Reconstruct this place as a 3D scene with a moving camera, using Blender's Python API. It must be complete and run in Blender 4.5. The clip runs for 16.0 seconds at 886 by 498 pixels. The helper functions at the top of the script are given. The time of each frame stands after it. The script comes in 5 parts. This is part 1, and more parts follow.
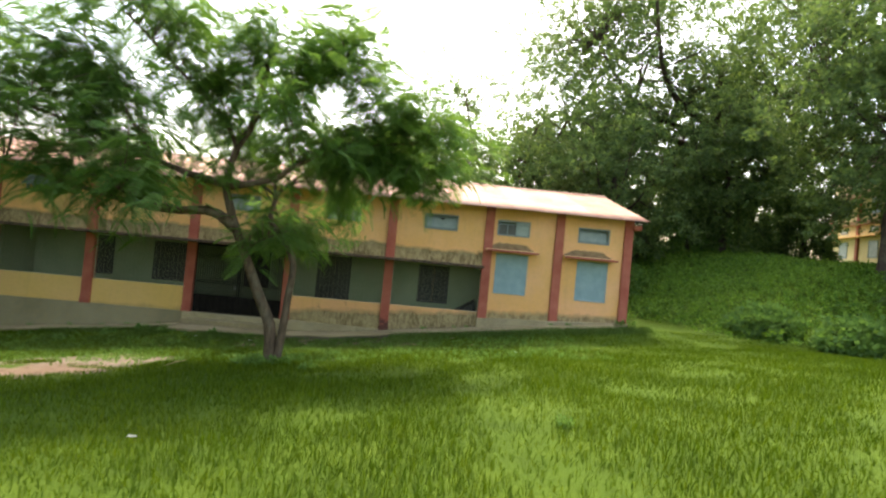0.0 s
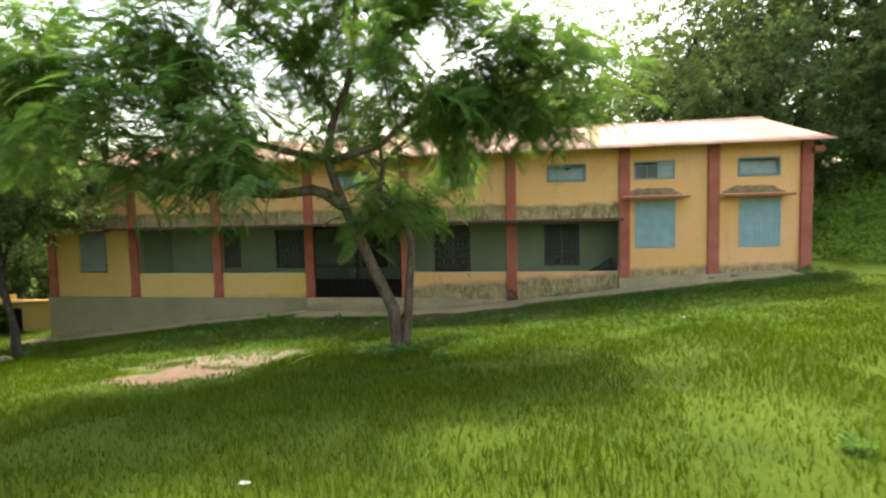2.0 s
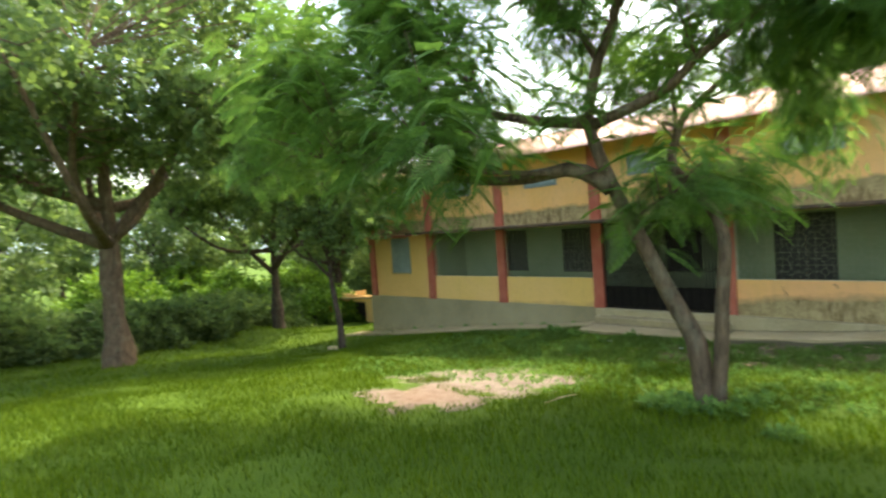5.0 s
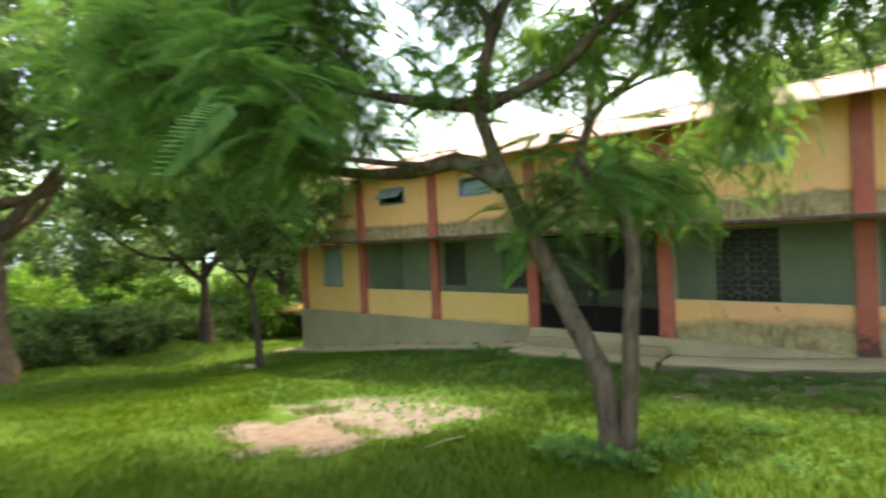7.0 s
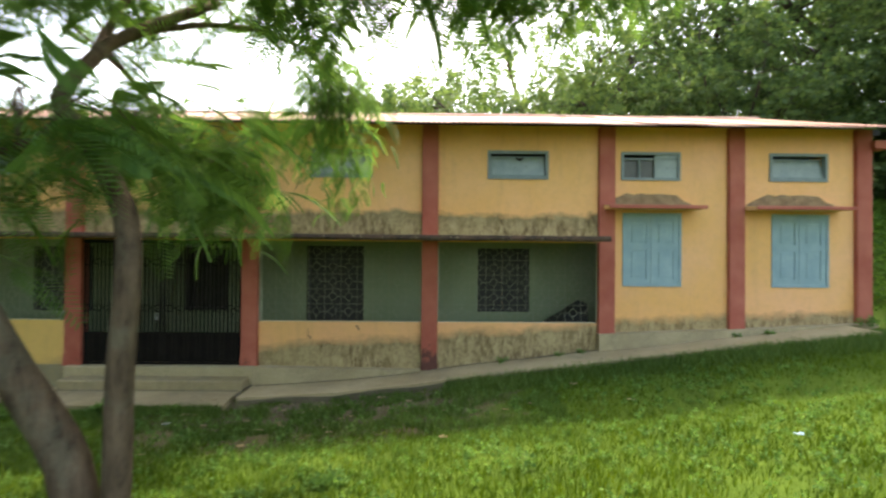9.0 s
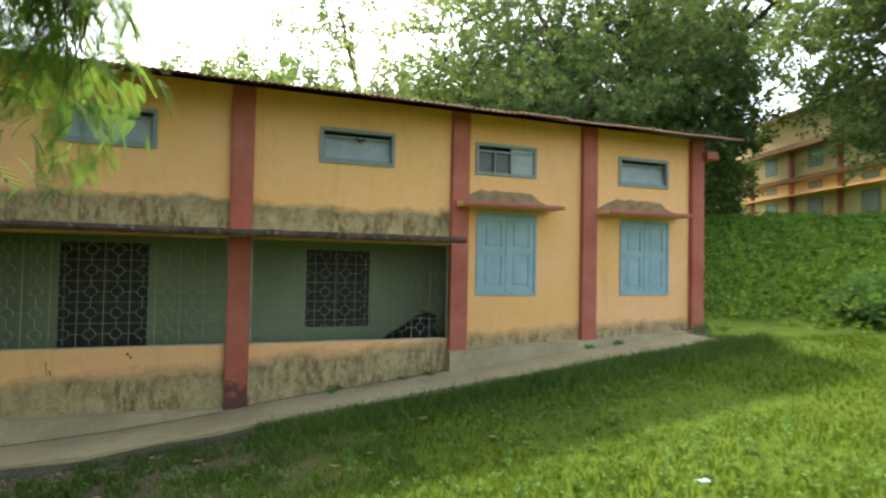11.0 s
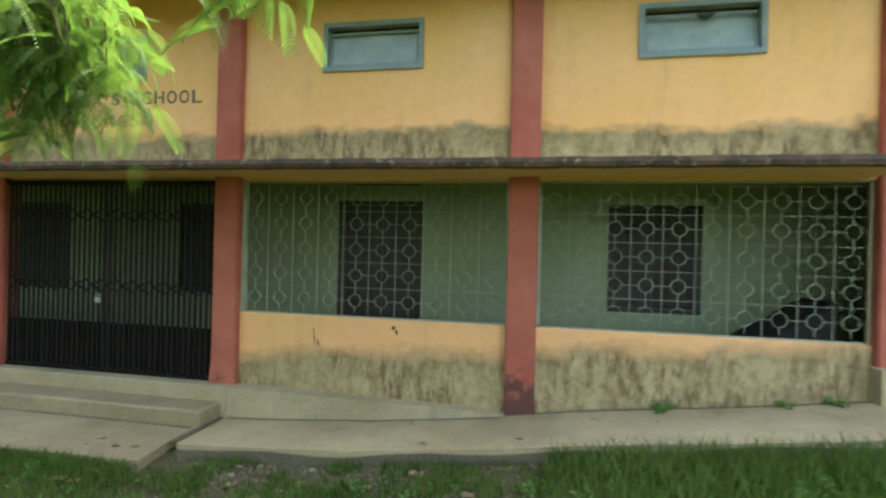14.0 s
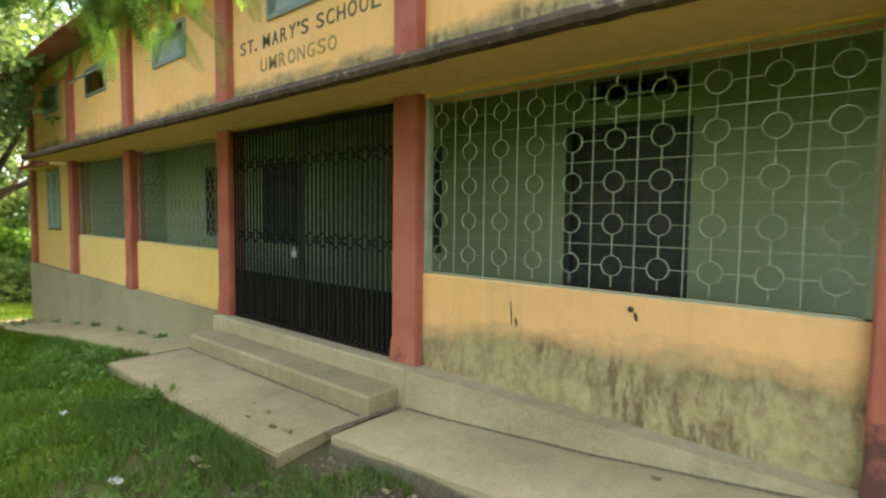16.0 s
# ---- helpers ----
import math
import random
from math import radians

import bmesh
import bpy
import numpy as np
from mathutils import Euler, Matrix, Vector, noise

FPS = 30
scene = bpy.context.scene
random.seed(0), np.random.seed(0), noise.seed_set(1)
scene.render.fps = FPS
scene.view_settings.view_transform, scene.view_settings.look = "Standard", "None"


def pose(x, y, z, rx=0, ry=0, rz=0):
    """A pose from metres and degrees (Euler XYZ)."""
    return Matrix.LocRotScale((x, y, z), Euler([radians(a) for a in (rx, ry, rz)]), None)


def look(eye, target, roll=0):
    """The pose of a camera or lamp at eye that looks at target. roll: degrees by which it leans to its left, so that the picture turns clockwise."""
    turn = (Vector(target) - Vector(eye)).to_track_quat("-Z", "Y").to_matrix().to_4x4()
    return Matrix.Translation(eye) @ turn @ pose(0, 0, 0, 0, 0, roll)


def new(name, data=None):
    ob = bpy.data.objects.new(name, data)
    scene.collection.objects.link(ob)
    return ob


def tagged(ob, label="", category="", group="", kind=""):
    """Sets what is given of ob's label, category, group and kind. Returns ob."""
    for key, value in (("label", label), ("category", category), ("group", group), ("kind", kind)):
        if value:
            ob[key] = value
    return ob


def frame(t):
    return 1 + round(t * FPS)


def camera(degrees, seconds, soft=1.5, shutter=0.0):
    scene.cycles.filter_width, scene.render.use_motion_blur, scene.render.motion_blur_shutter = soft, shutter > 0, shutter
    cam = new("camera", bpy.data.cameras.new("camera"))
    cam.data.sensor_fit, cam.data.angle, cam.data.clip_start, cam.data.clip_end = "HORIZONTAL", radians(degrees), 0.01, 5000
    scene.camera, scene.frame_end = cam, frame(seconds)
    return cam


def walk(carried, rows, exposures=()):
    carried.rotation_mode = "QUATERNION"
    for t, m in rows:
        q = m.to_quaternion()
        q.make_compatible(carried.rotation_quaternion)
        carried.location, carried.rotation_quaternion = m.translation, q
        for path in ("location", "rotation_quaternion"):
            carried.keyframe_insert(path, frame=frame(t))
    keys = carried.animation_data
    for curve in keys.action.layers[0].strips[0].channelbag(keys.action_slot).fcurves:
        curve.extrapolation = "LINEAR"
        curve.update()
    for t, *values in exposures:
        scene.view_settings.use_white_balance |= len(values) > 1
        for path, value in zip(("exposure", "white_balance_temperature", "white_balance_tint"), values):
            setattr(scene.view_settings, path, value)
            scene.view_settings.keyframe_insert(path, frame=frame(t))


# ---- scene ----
# camera and walk: seconds, eye (m), yaw to the left, pitch up, lean (degrees)
cam = camera(81.3, 16.0, soft=2.3, shutter=0.4)
WALK = [
    (0.0, 0.704, -0.023, 2.340, -2.68, 0.72, 5.35),
    (0.50, 0.621, 0.384, 2.333, -3.93, -0.03, 5.93),
    (1.00, 0.585, 0.696, 2.324, 0.48, -1.13, 2.51),
    (1.50, 0.513, 1.104, 2.316, 5.84, -2.77, -0.57),
    (2.00, 0.289, 1.480, 2.300, 9.36, -3.69, -1.31),
    (2.50, 0.252, 1.987, 2.275, 10.98, -3.81, -1.15),
    (3.00, 0.176, 2.448, 2.250, 10.03, -3.40, 0.43),
    (3.50, 0.218, 2.915, 2.217, 12.32, -3.87, 2.07),
    (4.00, 0.100, 3.313, 2.200, 20.77, -6.06, 1.19),
    (4.50, 0.003, 3.562, 2.180, 32.50, -3.75, -1.89),
    (4.88, -0.052, 3.806, 2.163, 40.77, -2.39, -3.63),
    (5.27, -0.069, 4.063, 2.139, 47.89, -1.57, -4.48),
    (5.65, -0.061, 4.331, 2.110, 52.88, -1.15, -4.64),
    (6.03, -0.042, 4.606, 2.078, 54.79, -0.98, -4.31),
    (6.42, -0.025, 4.886, 2.046, 52.65, -0.92, -3.67),
    (6.80, -0.022, 5.168, 2.016, 45.51, -0.81, -2.93),
    (7.00, -0.057, 5.394, 1.996, 39.83, -0.71, -2.54),
    (7.50, -0.082, 5.801, 1.965, 29.07, 0.06, -1.69),
    (8.00, -0.064, 6.232, 1.938, 18.09, -0.42, -0.42),
    (8.50, -0.042, 6.637, 1.898, 6.47, -0.31, 1.21),
    (9.00, -0.045, 7.069, 1.862, -0.78, 0.53, 0.45),
    (9.50, -0.016, 7.458, 1.840, -10.00, 1.32, 0.95),
    (9.70, 0.045, 7.631, 1.830, -13.78, 1.30, 1.51),
    (10.12, 0.129, 7.969, 1.818, -19.34, 1.34, 1.46),
    (10.54, 0.184, 8.305, 1.814, -20.75, 1.42, 1.33),
    (10.96, 0.205, 8.632, 1.807, -18.89, 1.52, 1.18),
    (11.38, 0.186, 8.944, 1.786, -14.61, 1.60, 1.06),
    (11.80, 0.122, 9.236, 1.741, -8.78, 1.64, 1.00),
    (12.00, 0.078, 9.349, 1.711, -5.78, 2.04, 0.85),
    (12.50, -0.025, 9.701, 1.641, 0.48, 0.75, 1.08),
    (13.00, -0.003, 10.072, 1.536, 4.95, 0.29, 0.53),
    (13.50, 0.053, 10.486, 1.481, 6.48, 0.81, 1.10),
    (14.00, 0.045, 10.920, 1.423, 11.09, -0.12, 1.43),
    (14.50, 0.054, 11.356, 1.342, 20.65, -1.65, 0.13),
    (15.00, 0.024, 11.769, 1.246, 28.12, -1.57, 0.17),
    (15.50, -0.111, 12.251, 1.197, 34.68, -2.40, 0.49),
    (16.00, -0.283, 12.719, 1.179, 40.11, -3.83, 0.72),
]


def heading(yaw, pitch):
    a, b = radians(yaw), radians(pitch)
    return Vector((-math.sin(a) * math.cos(b), math.cos(a) * math.cos(b), math.sin(b)))


walk(cam, [(t, look((x, y, z), Vector((x, y, z)) + heading(yaw, pitch), lean)) for t, x, y, z, yaw, pitch, lean in WALK],
     exposures=[(0.0, 2.16, 7300, 12), (2.0, 2.36, 7400, 12), (4.5, 2.72, 7200, 9), (7.0, 2.73, 7000, 9), (9.5, 2.41, 7200, 13), (12.0, 2.58, 6850, 14), (13.0, 2.78, 6700, 13), (14.5, 3.12, 6900, 12), (15.5, 3.26, 7500, 13), (16.0, 3.38, 7500, 12)])
# ---- world ----
SUN_ELEV, SUN_AZ = 58.0, 4.0   # degrees above the horizon; degrees from +y towards +x
world = bpy.data.worlds.new("sky")
scene.world = world
world.use_nodes = True
wn, wl = world.node_tree.nodes, world.node_tree.links
sky = wn.new("ShaderNodeTexSky")
sky.sky_type, sky.sun_disc = "NISHITA", False
sky.sun_elevation, sky.sun_rotation = radians(SUN_ELEV), radians(SUN_AZ)
sky.air_density, sky.dust_density, sky.ozone_density = 1.4, 4.0, 1.0
wl.new(sky.outputs[0], wn["Background"].inputs[0])
wn["Background"].inputs[1].default_value = 0.15
sun = new("sun", bpy.data.lights.new("sun", "SUN"))
sun.data.energy, sun.data.angle, sun.data.color = 1.62, radians(3.0), (1.0, 0.95, 0.86)
sun_dir = Vector((math.sin(radians(SUN_AZ)) * math.cos(radians(SUN_ELEV)), math.cos(radians(SUN_AZ)) * math.cos(radians(SUN_ELEV)), math.sin(radians(SUN_ELEV))))
sun.matrix_basis = look(sun_dir * 60, (0, 0, 0))


# ---- materials ----
def mat_new(name, rough=0.8, spec=0.3, metal=0.0):
    m = bpy.data.materials.new(name)
    m.use_nodes = True
    b = m.node_tree.nodes["Principled BSDF"]
    b.inputs["Roughness"].default_value, b.inputs["Metallic"].default_value = rough, metal
    b.inputs["Specular IOR Level"].default_value = spec
    return m, m.node_tree.nodes, m.node_tree.links, b


def nnoise(n, l, scale, detail=4.0, rough=0.55, vec=None, dist=0.0):
    t = n.new("ShaderNodeTexNoise")
    t.inputs["Scale"].default_value, t.inputs["Detail"].default_value = scale, detail
    t.inputs["Roughness"].default_value, t.inputs["Distortion"].default_value = rough, dist
    if vec:
        l.new(vec, t.inputs["Vector"])
    return t.outputs["Fac"]


def nramp(n, l, fac, stops):
    r = n.new("ShaderNodeValToRGB")
    e = r.color_ramp.elements
    while len(e) < len(stops):
        e.new(0.5)
    for k, (p, c) in zip(e, stops):
        k.position = p
        k.color = (*c, 1) if len(c) == 3 else c
    l.new(fac, r.inputs[0])
    return r.outputs[0]


def nmath(n, l, op, a, b=None, clamp=False):
    k = n.new("ShaderNodeMath")
    k.operation, k.use_clamp = op, clamp
    for i, v in enumerate((a, b)):
        if v is None:
            continue
        if isinstance(v, (int, float)):
            k.inputs[i].default_value = v
        else:
            l.new(v, k.inputs[i])
    return k.outputs[0]


def nmix(n, l, fac, a, b, mode="MIX"):
    k = n.new("ShaderNodeMix")
    k.data_type, k.blend_type = "RGBA", mode
    for i, v in ((0, fac), (6, a), (7, b)):
        if isinstance(v, (int, float)):
            k.inputs[i].default_value = v
        elif isinstance(v, tuple):
            k.inputs[i].default_value = (*v, 1)
        else:
            l.new(v, k.inputs[i])
    return k.outputs[2]


def nbump(n, l, b, height, strength=0.3, dist=0.01):
    k = n.new("ShaderNodeBump")
    k.inputs["Strength"].default_value, k.inputs["Distance"].default_value = strength, dist
    l.new(height, k.inputs["Height"])
    l.new(k.outputs[0], b.inputs["Normal"])


def npos(n):
    g = n.new("ShaderNodeNewGeometry")
    return g.outputs["Position"]


def nxyz(n, l, vec):
    s = n.new("ShaderNodeSeparateXYZ")
    l.new(vec, s.inputs[0])
    return s.outputs


def mat_plaster(name, base, warm, mildew=(), grime=0.25, rough=0.88):
    """Limewashed plaster. mildew: bands (low edge, high edge, soft, slope along x, strength) in metres."""
    m, n, l, b = mat_new(name, rough, 0.2)
    p = npos(n)
    big, fine = nnoise(n, l, 0.7, 5, 0.6, p), nnoise(n, l, 9.0, 6, 0.65, p)
    col = nmix(n, l, nramp(n, l, big, [(0.35, (0, 0, 0)), (0.7, (1, 1, 1))]), base, warm)
    col = nmix(n, l, nmath(n, l, "MULTIPLY", nramp(n, l, fine, [(0.45, (0, 0, 0)), (0.85, (1, 1, 1))]), grime), col, (0.36, 0.25, 0.10))
    x, y, z = nxyz(n, l, p)
    streak_map = n.new("ShaderNodeMapping")
    streak_map.inputs["Scale"].default_value = (5.0, 5.0, 0.55)
    l.new(p, streak_map.inputs["Vector"])
    streak = nnoise(n, l, 1.6, 5, 0.6, streak_map.outputs[0])
    col = nmix(n, l, nmath(n, l, "MULTIPLY", nramp(n, l, streak, [(0.55, (0, 0, 0)), (0.8, (1, 1, 1))]), 0.22), col, (0.30, 0.22, 0.10))
    wide = n.new("ShaderNodeMapping")
    wide.inputs["Scale"].default_value = (1.0, 1.0, 1.6)
    l.new(p, wide.inputs["Vector"])
    ragged = nmath(n, l, "ADD", nmath(n, l, "MULTIPLY", nnoise(n, l, 0.9, 3, 0.5, wide.outputs[0]), 0.5), nmath(n, l, "MULTIPLY", nnoise(n, l, 4.5, 8, 0.62, wide.outputs[0]), 0.5))
    for low, high, soft, slope, strength in mildew:
        edge = nmath(n, l, "ADD", nmath(n, l, "MULTIPLY", x, slope), high - 0.24)
        edge = nmath(n, l, "ADD", edge, nmath(n, l, "MULTIPLY", ragged, 0.48))
        up = nmath(n, l, "DIVIDE", nmath(n, l, "SUBTRACT", edge, z), soft, True)
        down = nmath(n, l, "DIVIDE", nmath(n, l, "SUBTRACT", z, low), 0.02, True)
        f = nmath(n, l, "MULTIPLY", nmath(n, l, "MULTIPLY", up, down), strength)
        long_map = n.new("ShaderNodeMapping")
        long_map.inputs["Scale"].default_value = (5.0, 5.0, 2.6)
        l.new(p, long_map.inputs["Vector"])
        blot = nmath(n, l, "MULTIPLY", nnoise(n, l, 1.3, 9, 0.66, long_map.outputs[0], 0.2), 0.6)
        blot = nmath(n, l, "ADD", blot, nmath(n, l, "MULTIPLY", nnoise(n, l, 15.0, 8, 0.74, p), 0.4))
        dirt = nramp(n, l, blot, [(0.34, (0.11, 0.085, 0.038)), (0.43, (0.215, 0.17, 0.08)), (0.52, (0.32, 0.255, 0.125)), (0.66, (0.43, 0.345, 0.18))])
        rim = nmath(n, l, "SUBTRACT", 1.0, nmath(n, l, "DIVIDE", nmath(n, l, "SUBTRACT", nmath(n, l, "SUBTRACT", edge, z), 0.02), 0.22, True))
        patch = nramp(n, l, nnoise(n, l, 2.1, 6, 0.65, p), [(0.32, (0, 0, 0)), (0.56, (1, 1, 1))])
        dirt = nmix(n, l, nmath(n, l, "MULTIPLY", nmath(n, l, "MULTIPLY", rim, patch), 0.75), dirt, (0.115, 0.10, 0.048))
        drip_map = n.new("ShaderNodeMapping")
        drip_map.inputs["Scale"].default_value = (17.0, 17.0, 4.5)
        l.new(p, drip_map.inputs["Vector"])
        drip = nmath(n, l, "MULTIPLY", nramp(n, l, nnoise(n, l, 1.0, 7, 0.7, drip_map.outputs[0]), [(0.47, (0, 0, 0)), (0.57, (1, 1, 1))]), nramp(n, l, nnoise(n, l, 1.7, 4, 0.6, p), [(0.42, (0, 0, 0)), (0.58, (1, 1, 1))]))
        dirt = nmix(n, l, nmath(n, l, "MULTIPLY", drip, 0.8), dirt, (0.075, 0.055, 0.026))
        col = nmix(n, l, f, col, dirt)
    l.new(col, b.inputs["Base Color"])
    nbump(n, l, b, nnoise(n, l, 38.0, 8, 0.7, p), 0.25, 0.006)
    return m


def mat_concrete(name, a=(0.32, 0.27, 0.20), c=(0.47, 0.43, 0.35), moss=0.35, rough=0.9):
    m, n, l, b = mat_new(name, rough, 0.2)
    p = npos(n)
    col = nmix(n, l, nramp(n, l, nnoise(n, l, 1.3, 8, 0.65, p), [(0.35, (0, 0, 0)), (0.68, (1, 1, 1))]), a, c)
    col = nmix(n, l, nmath(n, l, "MULTIPLY", nramp(n, l, nnoise(n, l, 2.6, 8, 0.7, p, 0.4), [(0.5, (0, 0, 0)), (0.7, (1, 1, 1))]), moss), col, (0.055, 0.06, 0.03))
    col = nmix(n, l, nmath(n, l, "MULTIPLY", nramp(n, l, nnoise(n, l, 0.8, 7, 0.7, p, 0.6), [(0.48, (0, 0, 0)), (0.66, (1, 1, 1))]), 0.45), col, (0.16, 0.125, 0.075))
    col = nmix(n, l, 0.25, col, nramp(n, l, nnoise(n, l, 60.0, 4, 0.6, p), [(0.3, (0.13, 0.10, 0.055)), (0.7, (0.46, 0.375, 0.23))]))
    l.new(col, b.inputs["Base Color"])
    nbump(n, l, b, nnoise(n, l, 26.0, 8, 0.7, p), 0.4, 0.01)
    return m


def mat_paint(name, a, c, rough=0.6, scale=3.0, chips=0.0, chip=(0.2, 0.15, 0.1), spec=0.35):
    m, n, l, b = mat_new(name, rough, spec)
    p = npos(n)
    col = nmix(n, l, nramp(n, l, nnoise(n, l, scale, 6, 0.6, p), [(0.3, (0, 0, 0)), (0.7, (1, 1, 1))]), a, c)
    if chips:
        col = nmix(n, l, nmath(n, l, "MULTIPLY", nramp(n, l, nnoise(n, l, 14.0, 8, 0.72, p), [(0.56, (0, 0, 0)), (0.66, (1, 1, 1))]), chips), col, chip)
    l.new(col, b.inputs["Base Color"])
    nbump(n, l, b, nnoise(n, l, 45.0, 5, 0.6, p), 0.15, 0.004)
    return m


def mat_pillar(name, reach):
    m, n, l, b = mat_new(name, 0.75, 0.25)
    p = npos(n)
    col = nmix(n, l, nramp(n, l, nnoise(n, l, 2.4, 7, 0.6, p), [(0.3, (0, 0, 0)), (0.75, (1, 1, 1))]), (0.30, 0.070, 0.042), (0.42, 0.13, 0.080))
    x, y, z = nxyz(n, l, p)
    foot = nmath(n, l, "SUBTRACT", nmath(n, l, "ADD", nmath(n, l, "MULTIPLY", nnoise(n, l, 9.0, 7, 0.72, p), 1.1), reach), z)
    col = nmix(n, l, nmath(n, l, "MULTIPLY", nmath(n, l, "DIVIDE", foot, 0.22, True), 0.8), col, (0.038, 0.024, 0.018))
    l.new(col, b.inputs["Base Color"])
    nbump(n, l, b, nnoise(n, l, 30.0, 7, 0.7, p), 0.25, 0.006)
    return m


def mat_leaf(name, dark, mid, bright, trans=0.35, rough=0.55):
    m = bpy.data.materials.new(name)
    m.use_nodes = True
    n, l = m.node_tree.nodes, m.node_tree.links
    b, out = n["Principled BSDF"], n["Material Output"]
    g = n.new("ShaderNodeNewGeometry")
    patch = nnoise(n, l, 0.55, 3, 0.5, g.outputs["Position"])
    f = nmath(n, l, "ADD", nmath(n, l, "MULTIPLY", g.outputs["Random Per Island"], 0.55), nmath(n, l, "MULTIPLY", patch, 0.5))
    col = nramp(n, l, f, [(0.15, dark), (0.5, mid), (0.9, bright)])
    l.new(col, b.inputs["Base Color"])
    b.inputs["Roughness"].default_value, b.inputs["Specular IOR Level"].default_value = rough, 0.12
    t = n.new("ShaderNodeBsdfTranslucent")
    l.new(nmix(n, l, 1.0, col, (0.95, 1.0, 0.58), "MULTIPLY"), t.inputs[0])
    k = n.new("ShaderNodeMixShader")
    k.inputs[0].default_value = trans
    l.new(b.outputs[0], k.inputs[1])
    l.new(t.outputs[0], k.inputs[2])
    l.new(k.outputs[0], out.inputs[0])
    return m


def mat_bark(name, a, c, lichen=0.3):
    m, n, l, b = mat_new(name, 0.92, 0.15)
    p = npos(n)
    mp = n.new("ShaderNodeMapping")
    mp.inputs["Scale"].default_value = (9, 9, 2.2)
    l.new(p, mp.inputs[0])
    f = nnoise(n, l, 1.6, 8, 0.7, mp.outputs[0])
    col = nmix(n, l, nramp(n, l, f, [(0.35, (0, 0, 0)), (0.65, (1, 1, 1))]), a, c)
    col = nmix(n, l, nmath(n, l, "MULTIPLY", nramp(n, l, nnoise(n, l, 4.0, 6, 0.65, p), [(0.52, (0, 0, 0)), (0.62, (1, 1, 1))]), lichen), col, (0.22, 0.23, 0.15))
    l.new(col, b.inputs["Base Color"])
    nbump(n, l, b, f, 0.7, 0.03)
    return m


SOIL_LOBES = [(-5.55, 10.35, 1.7, 1.3), (-5.35, 8.8, 1.0, 0.7)]


def mat_ground():
    m, n, l, b = mat_new("lawn_soil_and_grass", 0.95, 0.1)
    p = npos(n)
    x, y, z = nxyz(n, l, p)
    grass = nramp(n, l, nnoise(n, l, 1.1, 8, 0.62, p), [(0.25, (0.022, 0.046, 0.004)), (0.5, (0.050, 0.092, 0.006)), (0.78, (0.088, 0.132, 0.010))])
    grass = nmix(n, l, 0.45, grass, nramp(n, l, nnoise(n, l, 42.0, 6, 0.7, p), [(0.3, (0.014, 0.035, 0.004)), (0.7, (0.095, 0.15, 0.018))]))
    soil = nramp(n, l, nnoise(n, l, 5.0, 9, 0.7, p), [(0.3, (0.10, 0.075, 0.052)), (0.5, (0.16, 0.13, 0.098)), (0.8, (0.22, 0.19, 0.15))])
    wob = nmath(n, l, "MULTIPLY", nmath(n, l, "SUBTRACT", nnoise(n, l, 1.2, 8, 0.72, p), 0.5), 3.4)
    lobes = []
    for cx, cy, rx, ry in SOIL_LOBES:
        dx = nmath(n, l, "DIVIDE", nmath(n, l, "ADD", x, -cx), rx)
        dy = nmath(n, l, "DIVIDE", nmath(n, l, "ADD", y, -cy), ry)
        lobes.append(nmath(n, l, "SQRT", nmath(n, l, "ADD", nmath(n, l, "MULTIPLY", dx, dx), nmath(n, l, "MULTIPLY", dy, dy))))
    r = nmath(n, l, "MINIMUM", lobes[0], lobes[1])
    red = nmath(n, l, "MULTIPLY", nmath(n, l, "SUBTRACT", 1.5, lobes[1]), 0.6, True)
    soil = nmix(n, l, red, soil, nmix(n, l, 0.45, soil, (0.17, 0.085, 0.045)))
    bare = nmath(n, l, "MULTIPLY", nmath(n, l, "SUBTRACT", nmath(n, l, "ADD", 1.0, wob), r), 4.0, True)
    ex = nmath(n, l, "DIVIDE", nmath(n, l, "ADD", x, 1.7), 2.9)
    ey = nmath(n, l, "DIVIDE", nmath(n, l, "ADD", y, -14.0), 1.35)
    r2 = nmath(n, l, "SQRT", nmath(n, l, "ADD", nmath(n, l, "MULTIPLY", ex, ex), nmath(n, l, "MULTIPLY", ey, ey)))
    worn = nmath(n, l, "MULTIPLY", nmath(n, l, "SUBTRACT", nmath(n, l, "ADD", 1.05, wob), r2), 2.5, True)
    col = nmix(n, l, bare, grass, soil)
    col = nmix(n, l, nmath(n, l, "MULTIPLY", worn, 0.8), col, nmix(n, l, 0.72, soil, (0.085, 0.06, 0.03)))
    l.new(col, b.inputs["Base Color"])
    nbump(n, l, b, nnoise(n, l, 17.0, 8, 0.75, p), 0.8, 0.04)
    return m


def mat_roof():
    m, n, l, b = mat_new("rusty_red_roof_sheet", 0.7, 0.35)
    p = npos(n)
    o = n.new("ShaderNodeObjectInfo")
    f = nmath(n, l, "ADD", nmath(n, l, "MULTIPLY", nnoise(n, l, 0.9, 8, 0.66, p), 0.8), nmath(n, l, "MULTIPLY", o.outputs["Random"], 0.22))
    col = nramp(n, l, f, [(0.25, (0.22, 0.085, 0.05)), (0.45, (0.35, 0.165, 0.105)), (0.62, (0.44, 0.255, 0.175)), (0.85, (0.50, 0.36, 0.275))])
    l.new(col, b.inputs["Base Color"])
    nbump(n, l, b, nnoise(n, l, 22.0, 6, 0.7, p), 0.2, 0.005)
    return m


